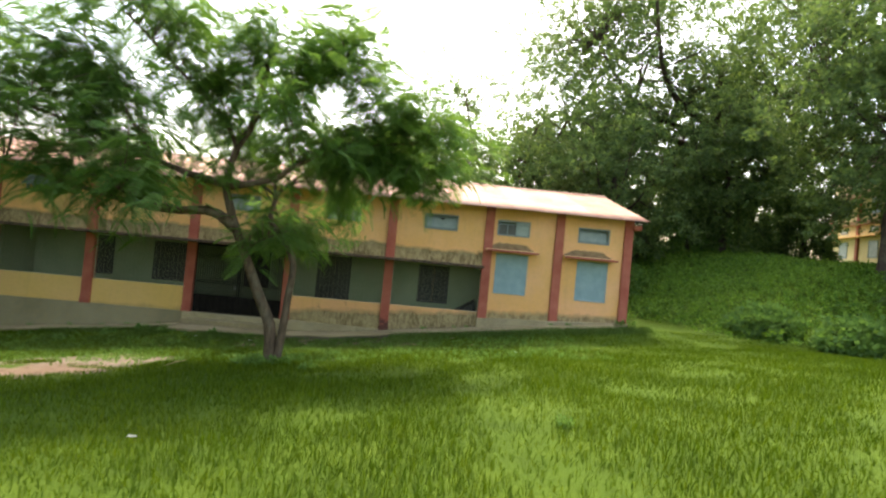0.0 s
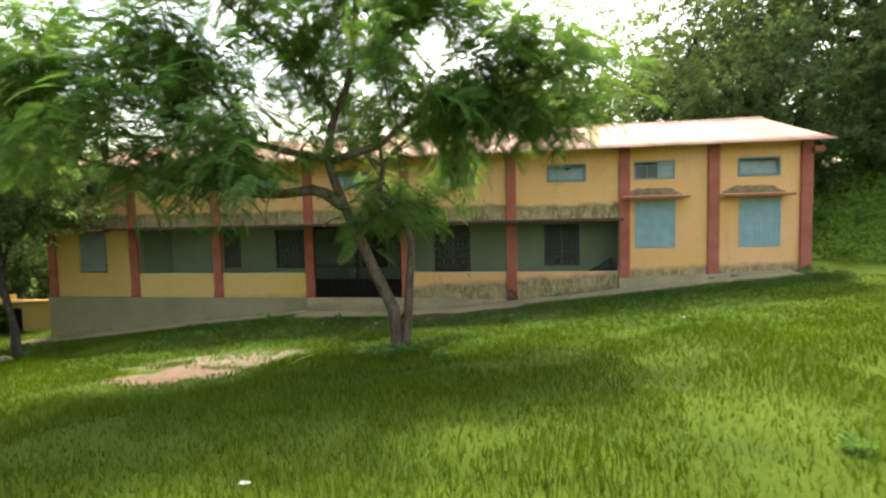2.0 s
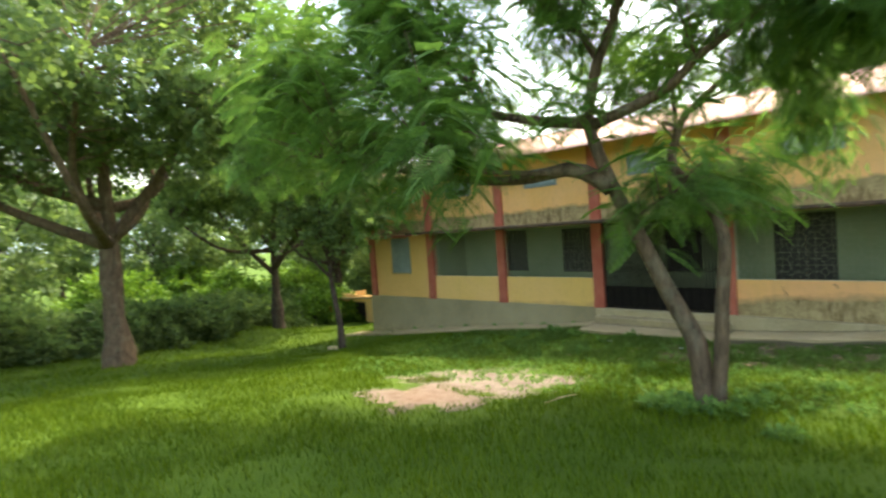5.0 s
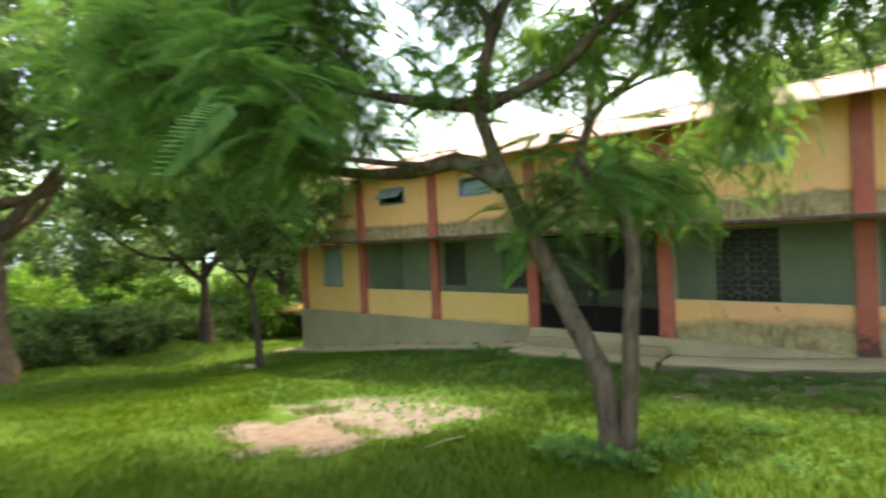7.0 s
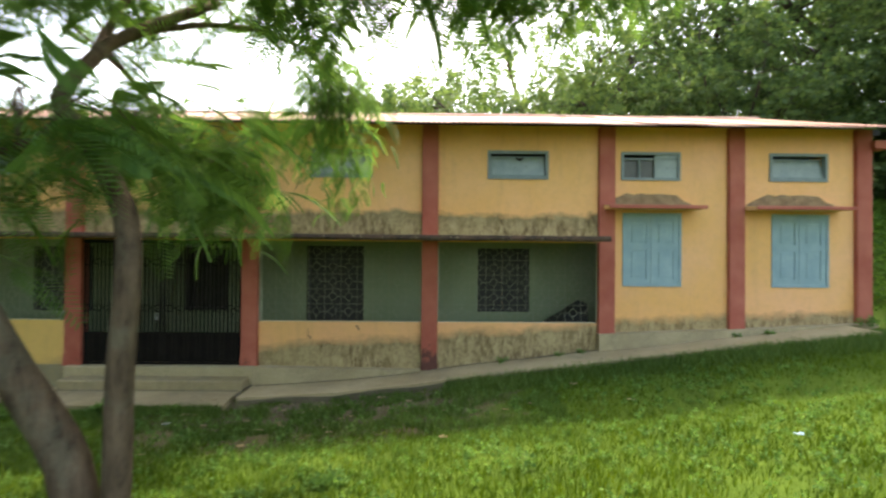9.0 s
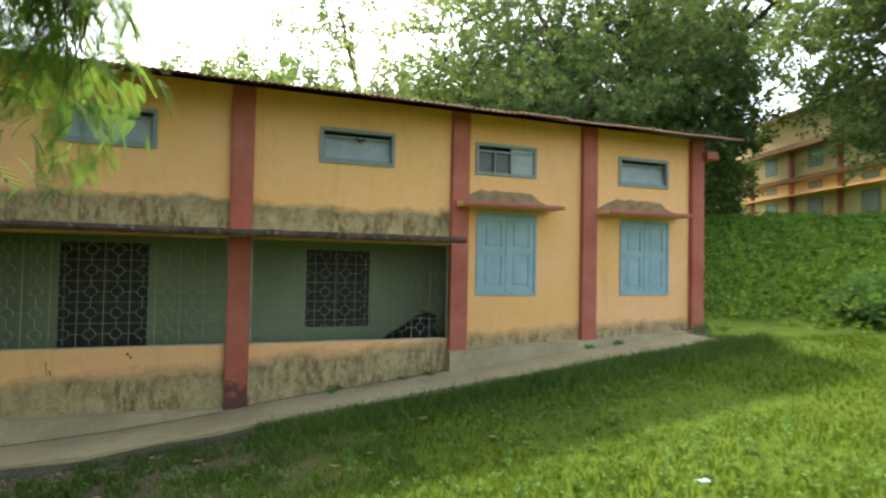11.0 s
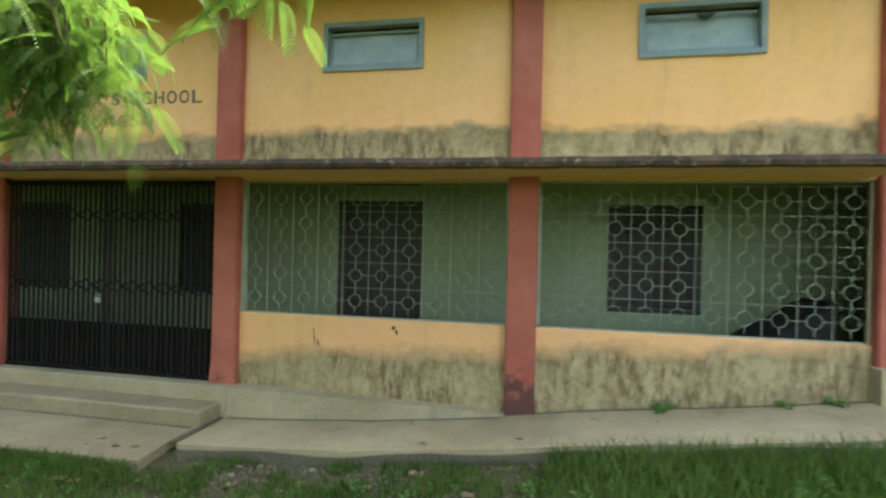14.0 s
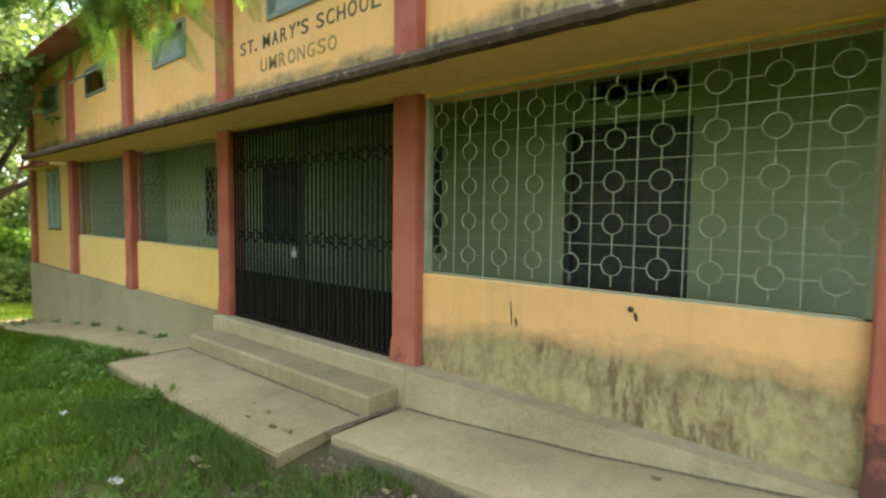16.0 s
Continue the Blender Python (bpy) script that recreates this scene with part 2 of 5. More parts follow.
M_UPPER = mat_plaster("yellow_limewash_upper", (0.71, 0.375, 0.12), (0.76, 0.41, 0.185), [(2.10, 2.585, 0.10, 0.0, 0.94)])
M_SILL = mat_plaster("yellow_limewash_sill", (0.71, 0.385, 0.14), (0.73, 0.37, 0.18), [(-2.0, 0.585, 0.16, 0.072, 0.92)])
# the left bays' parapets: their shade is put into this yellow
M_SILL_SHADED = mat_plaster("shaded_yellow_limewash_sill", (0.64, 0.40, 0.12), (0.68, 0.42, 0.16), [(-2.0, 0.30, 0.2, 0.03, 0.7)])
M_RIGHT = mat_plaster("yellow_limewash_room", (0.71, 0.37, 0.12), (0.76, 0.395, 0.185), [(-2.0, 0.71, 0.16, 0.045, 0.88)])
# duller than M_UPPER: foliage shade on the left room put into the colour
M_YEL = mat_plaster("yellow_limewash_plain", (0.59, 0.35, 0.11), (0.64, 0.38, 0.15))
M_CREAM = mat_plaster("pale_cream_limewash", (0.62, 0.48, 0.24), (0.68, 0.54, 0.30))
M_GREEN = mat_plaster("pale_green_distemper", (0.20, 0.25, 0.145), (0.265, 0.31, 0.195), grime=0.12)
M_SOFFIT = mat_plaster("buff_soffit", (0.74, 0.46, 0.20), (0.68, 0.42, 0.20), grime=0.3)
M_PLINTH = mat_plaster("grey_cement_plinth", (0.215, 0.18, 0.10), (0.30, 0.255, 0.15), [(-3.0, 0.02, 0.5, 0.06, 0.62)], 0.4)
M_LEDGE = mat_concrete("pale_cement_ledge", (0.30, 0.235, 0.12), (0.45, 0.365, 0.205), 0.4)
M_CONC = mat_concrete("worn_concrete_path", (0.30, 0.225, 0.105), (0.46, 0.36, 0.19), 0.4)
# darker than M_CONC: tree shade painted in, together with trodden soil
M_CONC2 = mat_concrete("shade_and_soil_dark_concrete", (0.21, 0.16, 0.075), (0.36, 0.28, 0.145), 0.5)
M_EARTH = mat_concrete("trodden_earth_crumbs", (0.09, 0.066, 0.04), (0.19, 0.145, 0.09), 0.3)
M_EDGE = mat_paint("mossy_concrete_edge", (0.022, 0.017, 0.010), (0.115, 0.062, 0.034), 0.9, 5.0, 0.75, (0.30, 0.235, 0.14))
M_FILLET = mat_paint("rust_brown_mortar", (0.16, 0.095, 0.045), (0.31, 0.20, 0.10), 0.9, 6.0, 0.6, (0.09, 0.06, 0.04))
M_MOSS = mat_concrete("damp_mossy_cement", (0.034, 0.03, 0.017), (0.095, 0.078, 0.045), 0.6)
M_PILLAR = mat_pillar("red_oxide_pillar_paint", -0.52)
M_PILLAR_DAMP = mat_pillar("damp_footed_pillar_paint", -0.22)
M_BLUE = mat_paint("faded_blue_shutter_paint", (0.19, 0.275, 0.275), (0.255, 0.345, 0.335), 0.65, 4.0, 0.35, (0.16, 0.25, 0.26))
M_FRAME = mat_paint("blue_grey_window_paint", (0.155, 0.185, 0.17), (0.22, 0.25, 0.225), 0.65, 5.0, 0.4, (0.11, 0.15, 0.15))
M_BOARD = mat_paint("dusty_grey_pane_board", (0.20, 0.24, 0.22), (0.31, 0.34, 0.30), 0.5, 4.0, 0.4, (0.12, 0.14, 0.13))
M_DIM = mat_paint("dark_grey_pane", (0.05, 0.048, 0.038), (0.085, 0.08, 0.06), 0.35, 5.0)
M_IRON = mat_paint("whitewashed_grille_iron", (0.24, 0.26, 0.17), (0.34, 0.36, 0.25), 0.55, 6.0, 0.35, (0.25, 0.2, 0.15))
M_GATE = mat_paint("dark_brown_gate_steel", (0.006, 0.005, 0.004), (0.012, 0.009, 0.007), 0.8, 6.0, 0.25, (0.03, 0.022, 0.016), 0.12)
M_GATE2 = mat_paint("worn_gate_slat", (0.008, 0.0065, 0.005), (0.016, 0.0125, 0.009), 0.75, 6.0, spec=0.15)
M_DARKWOOD = mat_paint("dark_stained_door_wood", (0.020, 0.018, 0.016), (0.045, 0.04, 0.034), 0.6, 5.0)
M_LETTER = mat_paint("dark_grey_sign_paint", (0.055, 0.05, 0.035), (0.12, 0.10, 0.06), 0.8, 8.0)
M_LETTER2 = mat_paint("faded_ochre_sign_paint", (0.24, 0.17, 0.05), (0.34, 0.25, 0.09), 0.8, 8.0)
M_ROOF = mat_roof()
M_GROUND = mat_ground()
M_BARK = mat_bark("rough_grey_brown_bark", (0.055, 0.036, 0.022), (0.165, 0.112, 0.068), 0.18)
# darker copy of M_BARK with shade put into the colour
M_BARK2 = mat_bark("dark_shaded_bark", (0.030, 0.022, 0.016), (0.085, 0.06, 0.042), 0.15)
M_FROND = mat_leaf("feathery_green_leaf", (0.066, 0.138, 0.038), (0.122, 0.222, 0.056), (0.17, 0.275, 0.068), 0.54, 0.75)
M_LEAF_D = mat_leaf("dark_broad_leaf", (0.062, 0.105, 0.044), (0.115, 0.175, 0.066), (0.19, 0.26, 0.085), 0.6)
# brighter leaf with sunlight put into the colour
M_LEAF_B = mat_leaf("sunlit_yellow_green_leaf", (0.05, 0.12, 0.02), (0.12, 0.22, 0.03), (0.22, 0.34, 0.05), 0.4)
M_GRASS = mat_leaf("lawn_grass_blade", (0.030, 0.066, 0.004), (0.066, 0.115, 0.006), (0.122, 0.166, 0.009), 0.4, 0.85)
# paler copy of M_GRASS: brightness for the shaded strip painted in
M_GRASS_LIFT = mat_leaf("brightened_grass_blade", (0.042, 0.088, 0.018), (0.088, 0.150, 0.030), (0.15, 0.21, 0.05), 0.4, 0.8)
M_WHITE = mat_paint("white_litter_paper", (0.46, 0.46, 0.43), (0.58, 0.58, 0.55), 0.7)
M_LITTER = mat_paint("pale_blue_plastic_litter", (0.40, 0.55, 0.65), (0.55, 0.68, 0.75), 0.4)
M_DRY = mat_paint("dry_brown_leaf", (0.26, 0.18, 0.09), (0.42, 0.32, 0.18), 0.8, 20.0)
M_STEEL = mat_paint("bright_padlock_steel", (0.24, 0.24, 0.22), (0.34, 0.34, 0.32), 0.3, 5.0)
M_TARP = mat_paint("black_tarpaulin_cover", (0.012, 0.011, 0.010), (0.026, 0.024, 0.022), 0.9, 5.0)
# distance haze is put into this pale blue-green colour
M_HILL = mat_leaf("haze_tinted_hillside", (0.16, 0.23, 0.22), (0.21, 0.28, 0.27), (0.25, 0.32, 0.30), 0.0)


# ---- mesh helpers ----
def world_of(ob):
    return world_of(ob.parent) @ ob.matrix_parent_inverse @ ob.matrix_basis if ob.parent else ob.matrix_basis.copy()


def attach(ob, parent):
    if parent is not None:
        ob.parent = parent
        ob.matrix_parent_inverse = world_of(parent).inverted()
    return ob


def part(name, bm, material, parent=None, label="", smooth=False):
    """Link a bmesh, drawn in the world's metres, as one mesh object, under a thing or a part."""
    me = bpy.data.meshes.new(name)
    bmesh.ops.recalc_face_normals(bm, faces=bm.faces)
    bm.to_mesh(me)
    bm.free()
    me.materials.append(material)
    if smooth:
        me.shade_smooth()
    return tagged(attach(new(name, me), parent), label)


def from_arrays(name, verts, faces, material, parent=None, label="", smooth=False):
    me = bpy.data.meshes.new(name)
    verts, faces = np.asarray(verts, np.float32), np.asarray(faces, np.int32)
    me.vertices.add(len(verts))
    me.vertices.foreach_set("co", verts.ravel())
    k = faces.shape[1]
    me.loops.add(faces.size)
    me.loops.foreach_set("vertex_index", faces.ravel())
    me.polygons.add(len(faces))
    me.polygons.foreach_set("loop_start", np.arange(0, faces.size, k, dtype=np.int32))
    me.update(calc_edges=True)
    me.materials.append(material)
    if smooth:
        me.shade_smooth()
    return tagged(attach(new(name, me), parent), label)


def empty(name, x, y, z, label, category, group="", kind=""):
    ob = new(name)
    ob.matrix_basis = Matrix.Translation((x, y, z))
    return tagged(ob, label, category, group, kind)


def box(bm, x0, x1, y0, y1, z0, z1, bevel=0.0):
    r = bmesh.ops.create_cube(bm, size=1.0)
    for v in r["verts"]:
        v.co = Vector(((x0 + x1) / 2 + v.co.x * (x1 - x0), (y0 + y1) / 2 + v.co.y * (y1 - y0), (z0 + z1) / 2 + v.co.z * (z1 - z0)))
    if bevel:
        es = list({e for v in r["verts"] for e in v.link_edges})
        bmesh.ops.bevel(bm, geom=es, offset=bevel, segments=1, affect="EDGES")
    return bm


def one_box(*a, **k):
    return box(bmesh.new(), *a, **k)


def pierced(x0, x1, z0, z1, y0, y1, holes):
    """A wall in the xz plane between y0 and y1, with rectangular holes (x0, x1, z0, z1) right through it."""
    bm = bmesh.new()
    xs = sorted({x0, x1, *[h[0] for h in holes], *[h[1] for h in holes]})
    zs = sorted({z0, z1, *[h[2] for h in holes], *[h[3] for h in holes]})
    xs, zs = [x for x in xs if x0 <= x <= x1], [z for z in zs if z0 <= z <= z1]

    def solid(i, j):
        if not (0 <= i < len(xs) - 1 and 0 <= j < len(zs) - 1):
            return False
        cx, cz = (xs[i] + xs[i + 1]) / 2, (zs[j] + zs[j + 1]) / 2
        return not any(h[0] < cx < h[1] and h[2] < cz < h[3] for h in holes)

    def quad(*co):
        bm.faces.new([bm.verts.new(c) for c in co])
    for i in range(len(xs) - 1):
        for j in range(len(zs) - 1):
            if not solid(i, j):
                continue
            a, b, c, d = xs[i], xs[i + 1], zs[j], zs[j + 1]
            quad((a, y0, c), (b, y0, c), (b, y0, d), (a, y0, d))
            quad((a, y1, c), (a, y1, d), (b, y1, d), (b, y1, c))
            if not solid(i - 1, j):
                quad((a, y0, c), (a, y0, d), (a, y1, d), (a, y1, c))
            if not solid(i + 1, j):
                quad((b, y0, c), (b, y1, c), (b, y1, d), (b, y0, d))
            if not solid(i, j - 1):
                quad((a, y0, c), (a, y1, c), (b, y1, c), (b, y0, c))
            if not solid(i, j + 1):
                quad((a, y0, d), (b, y0, d), (b, y1, d), (a, y1, d))
    bmesh.ops.remove_doubles(bm, verts=bm.verts, dist=1e-5)
    return bm


def strip(bm, tops, y0, y1, thick):
    """A slab along x whose top follows tops, pairs of x and z."""
    rows = [[bm.verts.new(c) for c in ((x, y0, z), (x, y1, z), (x, y1, z - thick), (x, y0, z - thick))] for x, z in tops]
    for a, b in zip(rows, rows[1:]):
        for i in range(4):
            bm.faces.new((a[i], b[i], b[(i + 1) % 4], a[(i + 1) % 4]))
    bm.faces.new(rows[0])
    bm.faces.new(rows[-1][::-1])
    return bm


def tube(bm, pts, radii, seg=8):
    """A tapered limb through pts."""
    rings = []
    for i, (p, r) in enumerate(zip(pts, radii)):
        p = Vector(p)
        d = (Vector(pts[min(i + 1, len(pts) - 1)]) - Vector(pts[max(i - 1, 0)])).normalized()
        u = d.orthogonal().normalized() if i == 0 else (u - d * u.dot(d)).normalized()
        w = d.cross(u)
        rings.append([bm.verts.new(p + (u * math.cos(a) + w * math.sin(a)) * r) for a in [k * math.tau / seg for k in range(seg)]])
    for a, b in zip(rings, rings[1:]):
        for k in range(seg):
            bm.faces.new((a[k], a[(k + 1) % seg], b[(k + 1) % seg], b[k]))
    bm.faces.new(rings[0][::-1])
    bm.faces.new(rings[-1])
    return bm


def smooth_line(pts, n):
    """n points on a smooth line through pts."""
    pts = [Vector(p) for p in pts]
    out = []
    for k in range(n):
        s = k / (n - 1) * (len(pts) - 1)
        i = min(int(s), len(pts) - 2)
        f = s - i
        p0, p1, p2, p3 = pts[max(i - 1, 0)], pts[i], pts[i + 1], pts[min(i + 2, len(pts) - 1)]
        out.append(0.5 * ((2 * p1) + (p2 - p0) * f + (2 * p0 - 5 * p1 + 4 * p2 - p3) * f * f + (3 * p1 - p0 - 3 * p2 + p3) * f ** 3))
    return out


# ---- ground ----
def lerp_table(table, s):
    return float(np.interp(s, [a for a, _ in table], [b for _, b in table]))


PATH_TOP = [(-15.5, -1.38), (-14.8, -1.30), (-10.4, -0.80), (-7.5, -0.52), (-6.0, -0.33), (-3.0, -0.30), (-1.5, -0.22), (0.0, -0.04), (1.3, 0.12), (2.7, 0.28), (4.6, 0.50), (6.2, 0.67), (7.6, 0.80)]
LAWN = [(-40, 1.2), (-8, 1.1), (0, 0.86), (3, 0.70), (5, 0.56), (7.5, 0.38), (9.5, 0.22), (11, 0.06), (12.7, -0.10), (14.2, -0.16), (30, -0.2)]


def smoothstep(a, b, s):
    s = np.clip((s - a) / (b - a), 0, 1)
    return s * s * (3 - 2 * s)


def ground_z(x, y):
    x, y = np.asarray(x, float), np.asarray(y, float)
    xc = np.where(x > 9, 9 + (x - 9) * 0.25, np.where(x < -18, -18 + (x + 18) * 0.15, x))
    z = np.interp(y, [a for a, _ in LAWN], [b for _, b in LAWN]) + 0.085 * xc
    near = np.interp(xc, [a for a, _ in PATH_TOP], [b for _, b in PATH_TOP]) - 0.12 + 0.065 * (1 - smoothstep(-3.2, -2.8, xc))
    w = smoothstep(12.2, 14.6, y) * (1 - smoothstep(18, 30, y))
    z = z * (1 - w) + near * w
    d = np.where(y < 17, (x - 7.9) - (17 - y) * 0.85, (x - 7.9) + 0.15 * (y - 17))
    z = z + 2.5 * smoothstep(0, 9.5, d) + 1.6 * smoothstep(9, 40, d)
    z = z + 0.9 * np.exp(-((x - 10.5) ** 2 + (y - 26) ** 2) / 40)
    z = z - 0.75 * (1 - smoothstep(-19.5, -16.0, x)) * smoothstep(13, 18.5, y)
    far = smoothstep(60, 200, np.hypot(x, y - 12))
    z = z * (1 - far) - 3.0 * far
    z = z + (1 - 0.8 * w) * 0.035 * np.sin(1.3 * x + 0.4 * y) * np.cos(0.9 * y - 0.7 * x) + (1 - 0.8 * w) * 0.02 * np.sin(3.1 * x) * np.sin(2.7 * y + 1)
    inside = (x > -14.6) & (x < 7.0) & (y > 15.7) & (y < 22.2)
    return np.where(inside, np.minimum(z, -0.35), z)


def gz(x, y):
    return float(ground_z(x, y))


def axis_coords(a, b, step, reach, n):
    out = np.geomspace(1, reach, n)
    return np.concatenate([a - out[::-1], np.arange(a, b + 1e-6, step), b + out])


gx, gy = axis_coords(-26, 30, 0.35, 2500, 26), axis_coords(-6, 40, 0.35, 2500, 26)
GX, GY = np.meshgrid(gx, gy)
idx = np.arange(GX.size).reshape(GX.shape)
ground = from_arrays("ground", np.stack([GX, GY, ground_z(GX, GY)], -1).reshape(-1, 3),
                     np.stack([idx[:-1, :-1], idx[:-1, 1:], idx[1:, 1:], idx[1:, :-1]], -1).reshape(-1, 4), M_GROUND, smooth=True)
tagged(ground, "sloping green lawn with a bare soil patch", "ground", kind="structure")
# ---- school building ----
YW, YB = 15.68, 15.90          # facade wall
school = empty("school_building", -3.7, 15.6, 0, "long yellow school block with red pillars and a rusty tin roof", "building")
PILLARS = [-14.80, -11.88, -9.06, -6.13, -3.25, -0.28, 2.67, 4.85, 7.00]
PW = 0.27
VENTS = [(-13.67, -12.66), (-10.92, -9.92), (-8.02, -7.02), (-5.14, -4.13), (-2.13, -1.12), (0.81, 1.83), (3.05, 4.05), (5.56, 6.55)]
VZ0, VZ1 = 3.12, 3.595
SHUT = [(3.08, 4.07), (5.60, 6.57)]
SZ0, SZ1 = 1.34, 2.57
SILL, LINTEL = 0.72, 2.06
BAYS = [(-11.61, -9.06), (-8.79, -6.13), (-2.98, -0.28), (-0.01, 2.67)]

holes = [(a, b, VZ0, VZ1) for a, b in VENTS]
part("wall_upper_right", pierced(2.80, 7.22, LINTEL, 4.02, YW, YB, holes[6:] + [(a, b, LINTEL - 1, SZ1) for a, b in SHUT]), M_RIGHT, school)
part("wall_upper", pierced(-14.78, 2.80, LINTEL, 4.02, YW, YB, holes[:6]), M_UPPER, school, "yellow limewashed upper wall stained black above the ledge")
part("wall_left_room", pierced(-14.78, -11.7, 0.0, LINTEL, YW, YB, [(-13.70, -12.73, 0.757, 2.015)]), M_YEL, school)
for a, b in BAYS:
    part("parapet_wall", one_box(a - 0.1, b + 0.1, YW, YB - 0.06, -0.30, SILL, bevel=0.012), M_SILL if a > -5 else M_SILL_SHADED, school, "low yellow veranda wall with mouldy foot")
part("wall_right_room", pierced(2.80, 7.22, 0.0, LINTEL, YW, YB, [(a, b, SZ0, SZ1) for a, b in SHUT]), M_RIGHT, school, "yellow room wall with grey mould along its foot")
part("wall_side_right", one_box(7.0, 7.22, YB, 22.3, -0.3, 4.0), M_YEL, school)
part("wall_side_left", one_box(-14.78, -14.56, YB, 22.3, -1.5, 4.0), M_YEL, school)
part("wall_rear", one_box(-14.78, 7.22, 22.3, 22.5, -1.5, 4.0), M_YEL, school)
for x0, x1 in ((-14.78, -14.56), (7.0, 7.22)):     # gable tops
    bm = bmesh.new()
    f = [[bm.verts.new((x, y, z)) for y, z in ((15.7, 4.0), (22.5, 4.0), (19.05, 4.98))] for x in (x0, x1)]
    bm.faces.new(f[0])
    bm.faces.new(f[1][::-1])
    for i in range(3):
        bm.faces.new((f[0][i], f[1][i], f[1][(i + 1) % 3], f[0][(i + 1) % 3]))
    part("gable", bm, M_YEL, school)
for i, x in enumerate(PILLARS):
    foot = [-0.02, -0.02, -0.02, -0.02, -0.02, -0.06, 0.22, 0.40, 0.60][i]
    bm = one_box(x, x + PW, 15.60, YW + 0.12, foot, 4.0)
    for v in list(bm.verts):
        v.co.x += 0.006 * math.sin(7 * i + 3 * v.co.z)
    bmesh.ops.bevel(bm, geom=list(bm.edges), offset=0.012, segments=2, affect="EDGES")
    paint = M_PILLAR_DAMP if i == 5 else M_PILLAR
    pl = part("pillar", bm, paint, school, "red oxide painted square pillar")
    if i in (1, 2, 3, 4, 5, 6):     # mortar flare at the foot
        bm = bmesh.new()
        lo = [bm.verts.new((x + a, 15.60 + b, foot)) for a, b in ((-0.008, -0.01), (PW + 0.012, -0.01), (PW + 0.012, 0.075), (-0.008, 0.075))]
        hi = [bm.verts.new((x + a, 15.60 + b, foot + 0.20)) for a, b in ((0.005, -0.003), (PW - 0.005, -0.003), (PW - 0.005, 0.075), (0.005, 0.075))]
        bm.faces.new(hi)
        for k in range(4):
            bm.faces.new((lo[k], lo[(k + 1) % 4], hi[(k + 1) % 4], hi[k]))
        part("pillar_foot", bm, paint, pl)

# long canopy slab over the veranda, with a mouldy drip edge
bm = strip(bmesh.new(), [(x, 2.135 + 0.006 * math.sin(x * 1.7)) for x in np.linspace(-12.15, 2.62, 30)], 15.02, 15.69, 0.055)
bmesh.ops.subdivide_edges(bm, edges=[e for e in bm.edges if abs(e.verts[0].co.x - e.verts[1].co.x) > 0.1], cuts=1)
canopy = part("canopy", bm, M_SOFFIT, school, "long thin concrete canopy slab over the veranda")
bm = bmesh.new()
random.seed(4)
xs = np.linspace(-12.17, 2.66, 110)
rows = []
for x in xs:
    j, k = random.uniform(-0.004, 0.004), random.uniform(-0.004, 0.004)
    rows.append([bm.verts.new(c) for c in ((x, 14.985 + j, 2.075 + k), (x, 15.05, 2.068 + k), (x, 15.05, 2.155 + k), (x, 14.99 + j, 2.15 + k), (x, 14.975 + j, 2.11))])
for a, b in zip(rows, rows[1:]):
    for i in range(5):
        bm.faces.new((a[i], b[i], b[(i + 1) % 5], a[(i + 1) % 5]))
bm.faces.new(rows[0])
bm.faces.new(rows[-1][::-1])
part("drip_edge", bm, M_EDGE, canopy, "black mould and bare red edge along the slab")


def chajja(x0, x1, z, y0=15.27):
    """A small sloping sunshade slab over a window, with a rounded mortar fillet on the wall above it."""
    bm = bmesh.new()
    prof = [(y0, z), (y0, z + 0.045), (YW + 0.01, z + 0.085), (YW + 0.01, z)]
    f = [[bm.verts.new((x, y, zz)) for y, zz in prof] for x in (x0, (x0 + x1) / 2, x1)]
    for a, b in zip(f, f[1:]):
        for i in range(4):
            bm.faces.new((a[i], b[i], b[(i + 1) % 4], a[(i + 1) % 4]))
    bm.faces.new(f[0])
    bm.faces.new(f[-1][::-1])
    s = part("sunshade", bm, M_SOFFIT, school, "small concrete sunshade slab with red edge")
    part("drip_edge", one_box(x0 - 0.01, x1 + 0.01, y0 - 0.014, y0 + 0.02, z - 0.006, z + 0.052, bevel=0.008), M_PILLAR, s)
    bm = bmesh.new()
    n = 13
    lo = [bm.verts.new((x0 + 0.04 + (x1 - x0 - 0.1) * k / (n - 1), YW - 0.035, z + 0.07)) for k in range(n)]
    hi = []
    for k in range(n):
        s_ = k / (n - 1)
        hi.append(bm.verts.new((x0 + 0.05 + (x1 - x0 - 0.12) * s_, YW - 0.006, z + 0.10 + 0.17 * min(1, 5 * s_, 5 * (1 - s_)) + 0.015 * math.sin(9 * k))))
    for k in range(n - 1):
        bm.faces.new((lo[k], lo[k + 1], hi[k + 1], hi[k]))
    top = [bm.verts.new((v.co.x, YW + 0.01, v.co.z + 0.004)) for v in hi]
    for k in range(n - 1):
        bm.faces.new((hi[k], hi[k + 1], top[k + 1], top[k]))
    part("mortar_fillet", bm, M_FILLET, s, "rust-brown stained mortar fillet")


chajja(2.74, 4.30, 2.62)
chajja(5.12, 6.72, 2.62)
chajja(-14.66, -12.30, 2.03, 15.40)
part("side_sunshade", one_box(7.22, 7.62, 17.0, 18.5, 2.55, 2.62, bevel=0.01), M_SOFFIT, school)
part("eave_beam", one_box(7.22, 7.47, 15.50, 15.74, 3.66, 3.80, bevel=0.01), M_PILLAR, school, "red painted beam end under the eave")


